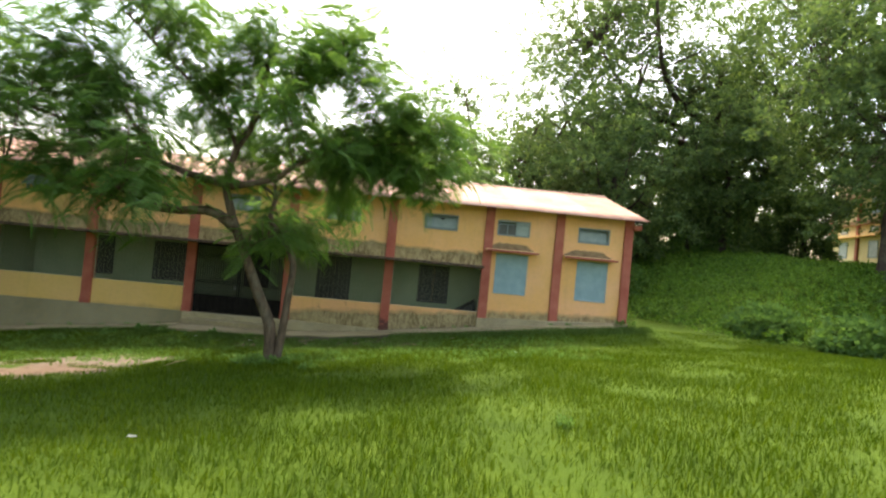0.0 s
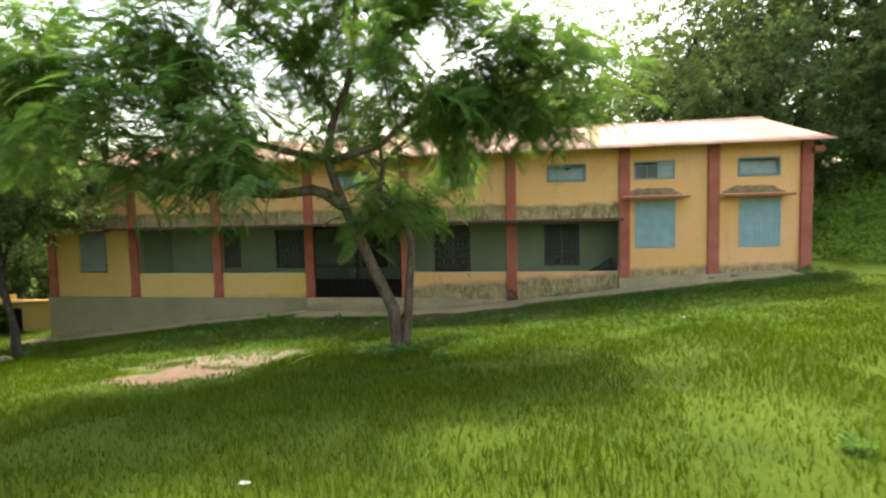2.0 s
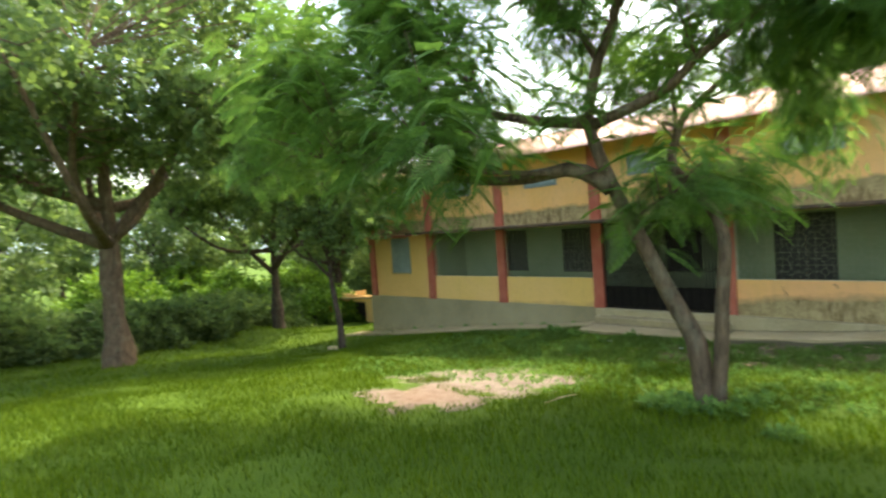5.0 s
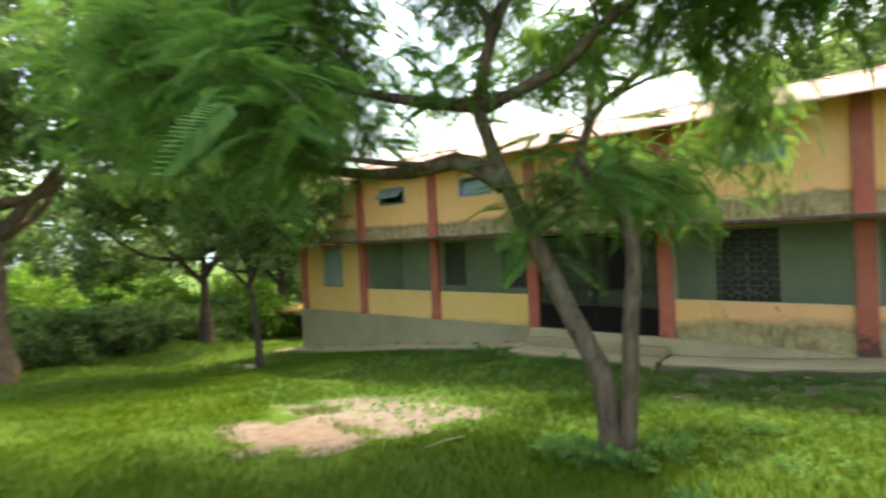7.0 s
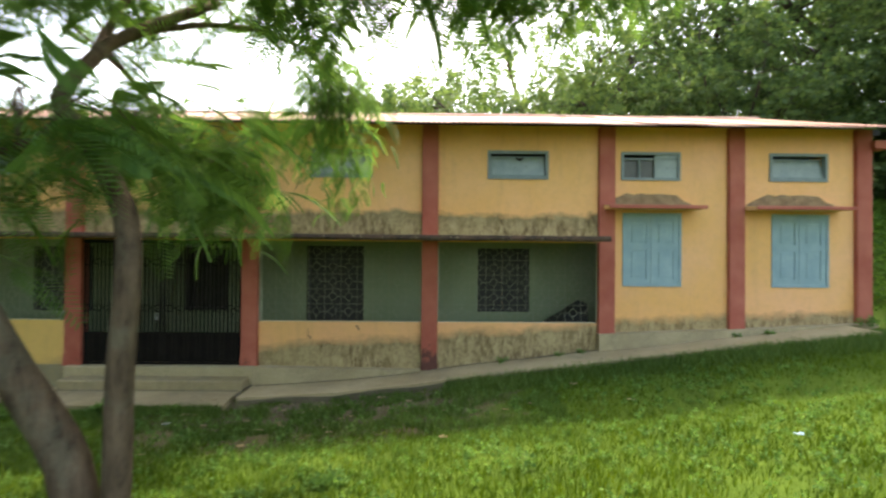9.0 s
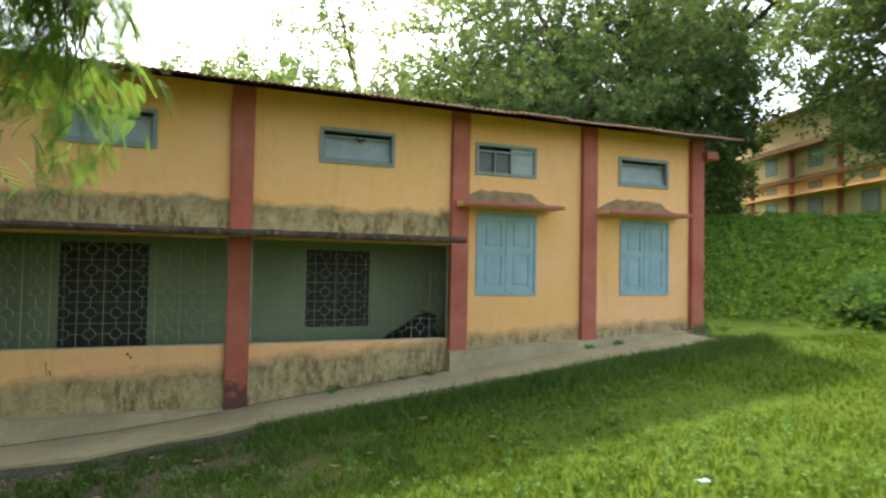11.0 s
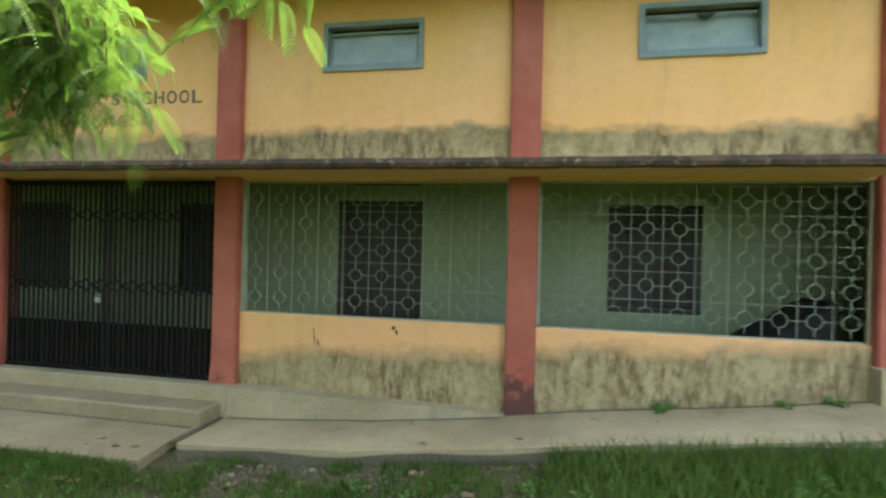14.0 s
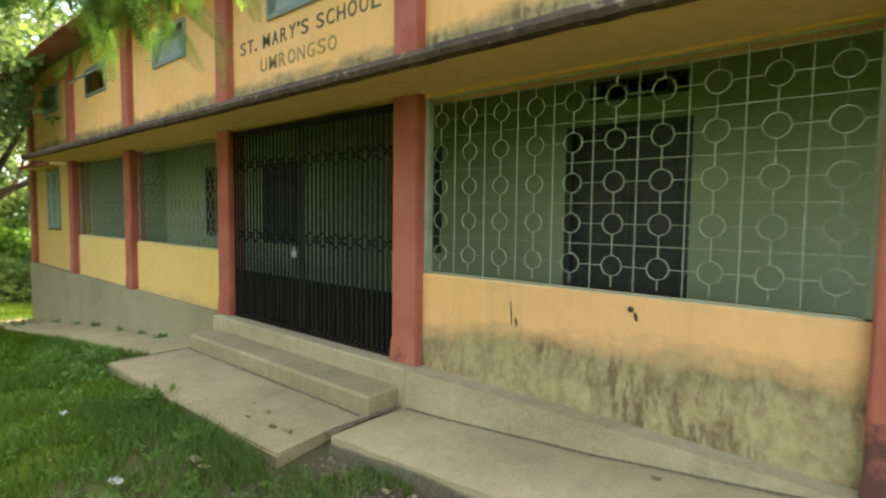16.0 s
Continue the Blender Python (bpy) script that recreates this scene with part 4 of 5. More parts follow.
def path_seam(x0, x1, y, w, seed):
    return joint(bmesh.new(), [(x, y, lerp_table(PATH_TOP, x) + 0.004 + 0.006 * math.sin(3 * x)) for x in np.linspace(x0, x1, 14)], w, seed)


# dark strips along the joins, in the colour of the path's front face
part("damp_seam", path_seam(-0.1, 6.7, 15.595, 0.014, 1), M_MOSS, path_r, "dark seam at the wall's foot")
part("damp_seam", joint(bmesh.new(), [(x, 15.482 + 0.055 * float(smoothstep(-3.2, -0.4, x)), lerp_table(PATH_TOP, x) + 0.004 + 0.006 * math.sin(3 * x)) for x in np.linspace(-2.95, -0.3, 12)], 0.012, 2), M_MOSS, path_r)
part("damp_seam", joint(bmesh.new(), [(-5.9, 15.155, -0.297), (-4.5, 15.16, -0.297), (-3.1, 15.155, -0.297)], 0.018, 3), M_MOSS, apron)
part("damp_seam", joint(bmesh.new(), [(-5.95, 14.5, -0.303), (-5.94, 15.0, -0.30), (-5.96, 15.45, -0.295)], 0.016, 4), M_MOSS, apron)
part("damp_seam", joint(bmesh.new(), [(-3.02, 14.8, -0.29), (-3.03, 15.1, -0.288), (-3.0, 15.46, -0.286)], 0.03, 5), M_MOSS, path_r, "dark earth-filled gap between the slabs")
# ---- trees ----
def unit_leaves(kind):
    """A small spray of leaves along +x: vertices and quads."""
    v, f = [], []

    def pinna(p, d, side, ln, w):
        p, d, side = np.array(p, float), np.array(d, float), np.array(side, float)
        k = len(v)
        v.extend([p - side * w * 0.4, p + d * ln * 0.6 - side * w, p + d * ln * 0.6 + side * w, p + side * w * 0.4, p + d * ln - side * w * 0.25, p + d * ln + side * w * 0.25])
        f.extend([(k, k + 1, k + 2, k + 3), (k + 1, k + 4, k + 5, k + 2)])

    def blade(p, d, side, ln, w):
        p, d, side = np.array(p, float), np.array(d, float), np.array(side, float)
        k = len(v)
        v.extend([p, p + d * ln * 0.45 + side * w, p + d * ln, p + d * ln * 0.45 - side * w])
        f.append((k, k + 1, k + 2, k + 3))
    if kind == "frond":      # twice-feathered leaf: paired pinnae on a drooping stalk
        pairs = 19
        for i in range(pairs):
            s = (i + 1) / pairs
            p = (0.08 + 0.92 * s, 0, -0.55 * s * s)
            ln = 0.25 * math.sin(math.pi * min(1, 0.18 + 0.70 * s)) + 0.035
            for sg in (1, -1):
                d = np.array((0.50, sg * 0.86, -0.16 - 0.2 * s))
                pinna(p, d / np.linalg.norm(d), (0.86, -sg * 0.5, 0.1), ln, 0.0175)
        v.extend([np.array(c) for c in ((0, -0.006, 0), (0.5, -0.006, -0.13), (1, -0.003, -0.55), (1, 0.003, -0.55), (0.5, 0.006, -0.13), (0, 0.006, 0))])
        k = len(v) - 6
        f.extend([(k, k + 1, k + 4, k + 5), (k + 1, k + 2, k + 3, k + 4)])
    else:                    # broad leaves round a twig
        rng = np.random.default_rng(5)
        for i in range(9):
            a = i * 2.4
            d = np.array((0.55, 0.8 * math.cos(a), 0.8 * math.sin(a) - 0.25))
            d /= np.linalg.norm(d)
            side = np.cross(d, rng.normal(size=3))
            side /= np.linalg.norm(side)
            blade((0.1 + 0.09 * i, 0.04 * math.cos(a), 0.04 * math.sin(a)), d, side, 0.42, 0.13)
    return np.array(v, np.float32), np.array(f, np.int32)


LEAVES = {k: unit_leaves(k) for k in ("frond", "broad")}


def scatter_leaves(name, kind, points, heads, sizes, material, parent=None, rng=None, label="", rolls=0.5):
    """Sprays at the points, each along its heading, joined into one mesh."""
    lv, lf = LEAVES[kind]
    n = len(points)
    x = heads / np.linalg.norm(heads, axis=1, keepdims=True)
    up = np.tile((0.0, 0.0, 1.0), (n, 1)) + rng.normal(0, rolls, (n, 3))
    y = np.cross(up, x)
    y /= np.linalg.norm(y, axis=1, keepdims=True)
    z = np.cross(x, y)
    basis = np.stack([x, y, z], 1) * sizes[:, None, None]
    verts = np.einsum("vk,nkj->nvj", lv, basis) + points[:, None]
    faces = (lf[None] + (np.arange(n) * len(lv))[:, None, None]).reshape(-1, 4)
    return from_arrays(name, verts.reshape(-1, 3), faces, material, parent, label)


def limb(bm, pts, r0, r1, n=10, seg=8):
    line = smooth_line(pts, n)
    tube(bm, line, [r0 + (r1 - r0) * (k / (n - 1)) ** 0.8 for k in range(n)], seg)
    return line


def feathery_tree():
    rng = np.random.default_rng(11)
    tree = empty("feathery_tree", -1.95, 9.95, gz(-1.95, 9.95), "twin-trunked tree with drooping feathery green leaves", "tree")
    base = gz(-1.95, 9.95)
    bm = bmesh.new()
    main = limb(bm, [(-1.90, 9.90, base - 0.15), (-1.93, 9.80, 0.66), (-2.04, 9.74, 1.00), (-2.16, 9.65, 1.31), (-2.30, 9.55, 1.71), (-2.44, 9.45, 2.09), (-2.60, 9.39, 2.50), (-2.73, 9.30, 2.95), (-2.80, 9.30, 3.30), (-2.72, 9.45, 3.95), (-2.50, 9.50, 4.45), (-2.30, 9.50, 5.80)], 0.118, 0.05, 28, 12)
    part("trunk", bm, M_BARK, tree, "grey-brown leaning trunk", True)
    bm = bmesh.new()
    limb(bm, [(-1.80, 9.90, base - 0.15), (-1.69, 9.78, 0.72), (-1.64, 9.71, 1.24), (-1.58, 9.67, 1.78), (-1.67, 9.76, 2.10), (-1.95, 9.92, 2.46), (-2.17, 10.0, 2.72), (-2.22, 10.35, 3.08), (-2.20, 10.7, 3.38), (-1.85, 11.3, 3.9)], 0.08, 0.04, 28, 10)
    part("trunk", bm, M_BARK, tree, "thinner bent second trunk", True)
    bm = bmesh.new()
    bmesh.ops.create_icosphere(bm, subdivisions=2, radius=0.2)
    for v in bm.verts:
        v.co = Vector((-1.87 + v.co.x * 1.15, 9.88 + v.co.y, base + 0.02 + v.co.z * (0.9 if v.co.z > 0 else 0.6))) + Vector((0, 0, 0.03 * noise.noise(v.co * 9)))
    part("root_flare", bm, M_BARK, tree, smooth=True)
    limbs = [
        ([(-2.77, 9.30, 3.20), (-2.0, 9.40, 3.43), (-1.63, 9.50, 3.74), (-0.8, 9.8, 4.2), (0.6, 10.1, 4.5)], 0.07),
        ([(-2.80, 9.30, 3.25), (-3.0, 9.20, 3.27), (-3.42, 9.0, 3.36), (-4.14, 8.8, 3.6), (-5.3, 8.5, 4.0), (-6.5, 8.1, 4.3)], 0.09),
        ([(-2.62, 9.40, 2.50), (-2.97, 9.20, 2.74), (-3.5, 9.05, 2.69), (-4.0, 8.7, 2.72), (-4.9, 8.2, 2.95), (-5.8, 7.8, 3.2)], 0.11),
        ([(-3.2, 9.12, 2.72), (-3.5, 8.3, 2.75), (-3.6, 7.5, 2.85)], 0.035),
        ([(-2.72, 9.45, 3.95), (-3.04, 9.5, 4.43), (-3.7, 9.2, 5.1), (-4.4, 8.7, 5.8)], 0.055),
        ([(-3.9, 8.88, 3.52), (-4.3, 8.8, 4.16), (-4.8, 8.5, 4.8)], 0.045),
        ([(-2.5, 9.5, 4.45), (-1.8, 9.6, 5.1), (-0.9, 9.8, 5.6)], 0.045),
        ([(-2.22, 10.35, 3.08), (-2.5, 11.2, 3.9), (-2.7, 12.2, 4.6)], 0.04),
        ([(-2.2, 10.7, 3.38), (-1.85, 11.3, 3.72), (-1.45, 11.9, 3.85), (-1.15, 12.5, 3.75)], 0.026),
        ([(-2.25, 10.5, 3.2), (-2.9, 11.8, 3.5), (-3.0, 13.0, 3.2), (-2.9, 13.6, 2.8)], 0.03),
        ([(-2.44, 9.45, 2.09), (-2.25, 9.5, 2.25), (-2.0, 9.6, 2.4)], 0.02),
        ([(-1.95, 9.92, 2.46), (-1.9, 10.5, 2.55), (-1.8, 11.1, 2.55)], 0.025),
        ([(-0.8, 9.8, 4.2), (0.2, 10.1, 3.95), (0.8, 10.2, 3.7)], 0.03),
    ]
    joints = [np.array(p) for p in main[13:]]
    for pts, r in limbs:
        bm = bmesh.new()
        line = limb(bm, pts, r, 0.018, 14, 8)
        part("limb", bm, M_BARK, tree, smooth=True)
        joints += [np.array(p) for p in line[4:]]
    joints = np.array(joints)
    # twig ends fill uneven, drooping lobes: centre, radii, number
    lobes = [
        ((-5.6, 8.2, 3.9), (2.4, 1.9, 1.4), 74), ((-3.7, 7.7, 2.85), (1.3, 1.0, 0.5), 20), ((-4.6, 8.5, 5.4), (2.4, 1.9, 1.3), 48),
        ((-2.2, 9.6, 5.7), (2.2, 1.6, 1.1), 46), ((0.1, 10.0, 4.2), (1.9, 1.4, 1.0), 56), ((-0.7, 9.8, 5.5), (1.7, 1.4, 1.1), 42),
        ((-1.25, 12.3, 3.1), (0.6, 0.8, 0.7), 32), ((-2.95, 13.4, 2.75), (0.85, 0.7, 0.5), 36), ((-0.5, 10.6, 3.8), (1.1, 0.8, 0.45), 24), ((-2.1, 9.7, 2.35), (0.7, 0.45, 0.34), 9),
        ((-2.2, 11.0, 2.5), (1.3, 0.9, 0.38), 11), ((0.8, 10.2, 3.65), (0.6, 0.5, 0.35), 7), ((-2.5, 11.6, 4.6), (1.8, 1.1, 0.9), 26),
        ((-3.2, 9.2, 4.6), (3.6, 2.2, 1.7), 70), ((-2.7, 10.0, 4.3), (1.6, 1.0, 0.9), 18)]
    ends = []
    for centre, radii, count in lobes:
        have = 0
        while have < count:
            u = rng.uniform(-1, 1, 3)
            p = np.array(centre) + u * np.array(radii) * (1 + 0.3 * noise.noise(Vector(u * 2.0) + Vector(centre)))
            if np.linalg.norm(u) > 1 or (count > 30 and noise.noise(Vector(p * 0.9)) < -0.12) or (p[1] > 11.0 and p[2] > 4.6):
                continue
            ends.append(p)
            have += 1
    bm = bmesh.new()
    pts, heads, sizes = [], [], []
    for e in ends:
        j = joints[np.argmin(((joints - e) ** 2).sum(1) + 0.6 * np.maximum(0, joints[:, 2] - e[2]))]
        mid = (j + e) / 2 + np.array((0, 0, 0.18)) + rng.normal(0, 0.08, 3)
        line = smooth_line([j, mid, e], 7)
        tube(bm, line, [0.011 - 0.0013 * k for k in range(7)], 4)
        for k in range(19):
            s = line[2 + int(5 * (k / 19))] if k < 12 else Vector(e)
            a = rng.uniform(0, math.tau)
            d = np.array((math.cos(a), math.sin(a), rng.uniform(-0.6, 0.3))) + (e - j) / max(0.5, np.linalg.norm(e - j)) * 0.5
            pts.append(np.array(s) + rng.normal(0, 0.17, 3))
            heads.append(d)
            sizes.append(rng.uniform(0.26, 0.50) * (0.58 if e[1] > 11.6 and e[2] < 4 else 1.0))
    tagged(part("twig_tangle", bm, M_BARK, tree), kind="stuff")
    scatter_leaves("crown", "frond", np.array(pts), np.array(heads), np.array(sizes), M_FROND, tree, rng, "drooping feathery bright green leaves", 0.42)
    return tree


feathery_tree()


def broad_tree(name, x, y, height, radius, trunk_r, fork, seed, label, sprays=2400, size=0.75, material=None, bark=None, squash=0.75, low=0.32, lean=(0, 0), gaps=-0.1):
    """A spreading tree: a tapered trunk, forking limbs and a crown of leaf clumps with gaps."""
    rng = np.random.default_rng(seed)
    z0 = gz(x, y)
    t = empty(name, x, y, z0, label, "tree")
    top = np.array((x + lean[0], y + lean[1], z0 + fork))
    bm = bmesh.new()
    limb(bm, [(x, y, z0 - 0.3), (x + lean[0] * 0.2, y + lean[1] * 0.2, z0 + fork * 0.35), tuple(top), (top[0] + 0.2, top[1], z0 + height * 0.62)], trunk_r * 1.25, trunk_r * 0.25, 12, 12)
    for v in bm.verts:
        v.co += Vector((noise.noise(v.co * 1.9), noise.noise(v.co * 2.1 + Vector((4, 0, 0))), 0)) * trunk_r * 0.35
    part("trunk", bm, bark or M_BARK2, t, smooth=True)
    joints = []
    for k in range(8):
        a = k * 2.4 + rng.uniform(-0.4, 0.4)
        r = radius * rng.uniform(0.65, 0.95)
        s = top + np.array((0, 0, rng.uniform(-0.25, 0.3) * fork))
        e = np.array((top[0] + r * math.cos(a), top[1] + r * math.sin(a), z0 + height * rng.uniform(0.55, 0.9)))
        m = s * 0.5 + e * 0.5 + np.array((0, 0, -0.06 * height)) + rng.normal(0, 0.05 * radius, 3)
        bm = bmesh.new()
        line = limb(bm, [tuple(s), tuple(m), tuple(e)], trunk_r * 0.5, trunk_r * 0.07, 10, 7)
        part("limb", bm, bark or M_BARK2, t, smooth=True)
        joints += [np.array(p) for p in line[3:]]
    joints = np.array(joints)
    ends = []
    cz = z0 + height * (1 + low) / 2
    hz = height * (1 - low) / 2
    tries = 0
    while len(ends) < sprays // 14 and tries < 60000:
        tries += 1
        u = rng.uniform(-1, 1, 3)
        q = np.linalg.norm(u)
        if not 0.3 < q < 1:
            continue
        p = np.array((top[0], top[1], cz)) + u * np.array((radius, radius, hz)) * (1 + 0.25 * noise.noise(Vector(u * 2.2 + seed)))
        if noise.noise(Vector(p * (2.2 / radius)) + Vector((seed, 0, 0))) < gaps:
            continue
        ends.append(p)
    bm = bmesh.new()
    pts, heads, sizes = [], [], []
    for e in ends:
        j = joints[np.argmin(((joints - e) ** 2).sum(1))]
        tube(bm, [tuple(j), tuple((j + e) / 2 + rng.normal(0, 0.12, 3)), tuple(e)], [trunk_r * 0.06, trunk_r * 0.045, 0.012], 4)
        for k in range(14):
            o = rng.normal(0, 1, 3) * np.array((1, 1, 0.5)) * radius * 0.11
            pts.append(e + o)
            heads.append(o / max(0.1, np.linalg.norm(o)) + np.array((0, 0, -0.15)) + rng.normal(0, 0.4, 3))
            sizes.append(size * rng.uniform(0.6, 1.25))
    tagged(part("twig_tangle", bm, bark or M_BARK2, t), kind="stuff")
    scatter_leaves("crown", "broad", np.array(pts), np.array(heads), np.array(sizes), material or M_LEAF_D, t, rng, "", 0.7)
    return t


BIG = "tall dark spreading tree on the grassy bank"
broad_tree("rain_tree", 17.3, 29.4, 19.0, 11.0, 0.52, 6.0, 21, BIG, 7600, 0.5, low=0.34, gaps=0.12)
broad_tree("rain_tree", 22.6, 18.4, 11.5, 5.0, 0.35, 3.8, 30, BIG, 4600, 0.5, low=0.2, gaps=-0.05)
broad_tree("bank_tree", 15.3, 24.3, 8.0, 2.6, 0.18, 2.6, 29, "dense leafy tree on the grassy bank", 2600, 0.42, low=0.04, gaps=-0.2)
broad_tree("rain_tree", 16.3, 16.5, 10.5, 3.5, 0.26, 4.2, 41, BIG, 4400, 0.40, low=0.17, gaps=-0.12)
broad_tree("bank_tree", 28.2, 35.8, 10.5, 2.8, 0.22, 3.0, 42, "leafy tree beyond the grassy bank", 2600, 0.5, low=0.02, gaps=-0.1)
broad_tree("bank_tree", 22.5, 36.5, 9.5, 4.2, 0.22, 3.0, 28, "leafy tree beyond the grassy bank", 2400, 0.55, low=0.05, gaps=-0.08)
broad_tree("bank_tree", 9.6, 24.5, 8.5, 3.6, 0.2, 3.0, 27, "leafy tree behind the end of the school", 2600, 0.45, low=0.1, gaps=-0.05)
broad_tree("rain_tree", 30.0, 16.0, 12.0, 6.5, 0.45, 4.0, 22, BIG, 4200, 0.6, low=0.2, gaps=0.0)
broad_tree("rain_tree", 5.5, 31.0, 13.0, 6.5, 0.45, 4.0, 24, "tall spreading tree behind the school roof", 4200, 0.55, low=0.15, gaps=0.12)
broad_tree("rain_tree", -2.5, 36.0, 11.0, 5.5, 0.4, 4.0, 25, "rounded tree behind the school roof", 3600, 0.6, gaps=0.03)
broad_tree("rain_tree", 13.5, 33.0, 14.5, 7.0, 0.5, 4.5, 26, "tall spreading tree behind the school roof", 3200, 0.5, low=0.12, gaps=0.14)
broad_tree("young_tree", -13.15, 13.0, 8.2, 2.4, 0.12, 2.4, 31, "slim young tree near the school corner", 2700, 0.36, low=0.36, gaps=0.0, lean=(-0.35, 0))
broad_tree("shade_tree", -17.2, 8.1, 11.5, 5.4, 0.40, 3.6, 32, "big dark shade tree with a brown forked trunk", 4800, 0.5, bark=M_BARK, low=0.46, gaps=0.05)
broad_tree("shade_tree", -21.5, 15.5, 9.5, 4.5, 0.28, 3.0, 33, "dark tree standing over the hedge", 2800, 0.5, low=0.48, gaps=0.10)
broad_tree("shade_tree", -20.5, 1.0, 10.0, 5.0, 0.35, 3.2, 34, "big dark shade tree at the edge of the lawn", 3600, 0.55, low=0.42, gaps=0.08)
broad_tree("shade_tree", -26.0, 22.0, 9.5, 4.8, 0.3, 3.0, 35, "dark tree beyond the small shed", 2600, 0.55, low=0.34, gaps=0.05)
broad_tree("shade_tree", -17.0, 27.5, 8.5, 3.0, 0.16, 2.6, 36, "tree beside the school's end wall", 1800, 0.45, low=0.3, gaps=0.05)
broad_tree("shade_tree", -15.5, -7.0, 10.0, 5.2, 0.35, 3.2, 37, "big dark shade tree at the edge of the lawn", 2400, 0.8, low=0.25)


for k, (x, y, h, r) in enumerate(((-36, 6, 9, 5), (-38, 17, 9, 5), (-35, 28, 9, 5), (-41, -4, 10, 6), (-30, 36, 9, 5), (-23, 31, 8, 4), (-33, -14, 10, 6), (-46, 12, 10, 6))):
    broad_tree("field_tree", x, y, h, r, 0.25, 2.6, 140 + k, "dark tree far beyond the lawn", 1500, 0.85, low=0.08, gaps=-0.1)


def shrub(name, x, y, rx, ry, h, seed, material, label, sprays=700, size=0.5):
    rng = np.random.default_rng(seed)
    z0 = gz(x, y)
    s = empty(name, x, y, z0, label, "shrub")
    u = rng.normal(size=(sprays, 3))
    u /= np.linalg.norm(u, axis=1, keepdims=True)
    u[:, 2] = np.abs(u[:, 2])
    r = rng.uniform(0.35, 1.0, (sprays, 1)) ** 0.5
    lump = np.array([1 + 0.35 * noise.noise(Vector(k * 2.0) + Vector((seed, 0, 0))) for k in u])[:, None]
    p = u * r * lump * np.array((rx, ry, h))
    px, py = p[:, 0] + x, p[:, 1] + y
    pts = np.stack([px, py, ground_z(px, py) + p[:, 2]], -1)
    bm = bmesh.new()
    for k in range(7):
        a = rng.uniform(0, math.tau)
        bx, by = x + 0.25 * rx * math.cos(a), y + 0.25 * ry * math.sin(a)
        tube(bm, [(bx, by, gz(bx, by) - 0.1), (bx + 0.2 * rx * math.cos(a), by + 0.2 * ry * math.sin(a), gz(bx, by) + h * 0.5), (bx + 0.45 * rx * math.cos(a), by + 0.45 * ry * math.sin(a), gz(bx, by) + h * 0.85)], [0.05, 0.035, 0.012], 5)
    tagged(part("stem_cluster", bm, M_BARK2, s), kind="stuff")
    scatter_leaves("foliage", "broad", pts, u + rng.normal(0, 0.5, u.shape), size * rng.uniform(0.6, 1.3, sprays), material, s, rng, "", 0.7)
    return s


HEDGE = "dense dark hedge shrub at the lawn's far edge"
for k, (x, y, rx, ry, h) in enumerate(((-22.5, 9.5, 2.6, 2.2, 1.5), (-23.5, 12.5, 2.6, 2.2, 1.4), (-25.0, 16.0, 2.8, 2.2, 1.2), (-22.0, 5.5, 2.4, 2.4, 1.7), (-21.5, 2.5, 2.4, 2.4, 1.8), (-21.0, -1.5, 2.4, 2.6, 1.9), (-27.5, 19.0, 2.6, 2.4, 1.2))):
    tagged(shrub("hedge_shrub", x, y, rx, ry, h, 50 + k, M_LEAF_D, HEDGE, 1100, 0.5), group="hedge at the lawn's edge")
for k, (x, y, rx, ry, h) in enumerate(((-17.5, 22.5, 1.8, 1.6, 2.4), (-19.0, 26.0, 2.2, 2.0, 3.4), (-24.0, 19.5, 2.0, 1.6, 1.5), (-28.0, 16.5, 2.2, 1.8, 2.4), (-31.0, 22.0, 2.6, 2.2, 2.6), (-29.0, 11.0, 2.4, 2.2, 2.8), (-34.0, 17.0, 3.0, 2.6, 2.8))):
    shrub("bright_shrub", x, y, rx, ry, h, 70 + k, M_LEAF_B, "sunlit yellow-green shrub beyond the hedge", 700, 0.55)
for k, (x, y, rx, ry, h) in enumerate(((12.5, 13.2, 0.9, 0.7, 0.6), (14.5, 12.0, 1.3, 1.0, 0.8), (11.3, 15.2, 0.8, 0.7, 0.4), (16.5, 14.5, 1.6, 1.2, 1.0), (9.0, 21.5, 1.2, 1.2, 1.0), (11.5, 26.0, 1.6, 1.4, 1.6), (14.8, 25.5, 1.8, 1.3, 1.5))):
    shrub("bank_shrub", x, y, rx, ry, h, 90 + k, M_LEAF_D if k % 2 else M_FROND, "low leafy shrub on the grassy bank", 420, 0.36)

for k, (x, y, rx, ry, h) in enumerate(((9.5, 29, 3, 2, 3.0), (15.5, 29.5, 3, 2, 3.2), (23.5, 15.5, 2.4, 2.2, 2.4), (25.0, 11.0, 2.6, 2.4, 2.6), (27.0, 35.0, 2.4, 2.2, 4.2), (24.3, 35.5, 2.2, 2.0, 3.4), (-19.5, 25.5, 2.4, 1.6, 4.0), (-23.0, 26.0, 2.6, 1.8, 4.2), (-27.0, 26.0, 2.6, 1.8, 4.0))):
    shrub("thicket_shrub", x, y, rx, ry, h, 120 + k, M_LEAF_D, "dark thicket shrub under the tall trees", 800, 0.55)

# creeping weeds that cover the bank
rng = np.random.default_rng(3)
wx, wy = rng.uniform(7.6, 26, 26000), rng.uniform(8, 30, 26000)
d = np.where(wy < 17, (wx - 7.9) - (17 - wy) * 0.85, (wx - 7.9))
keep = (d > 0.1 + rng.uniform(0, 1.2, len(d))) & (d < 14)
wx, wy = wx[keep], wy[keep]
pts = np.stack([wx, wy, ground_z(wx, wy) + rng.uniform(0.0, 0.10, len(wx))], -1)
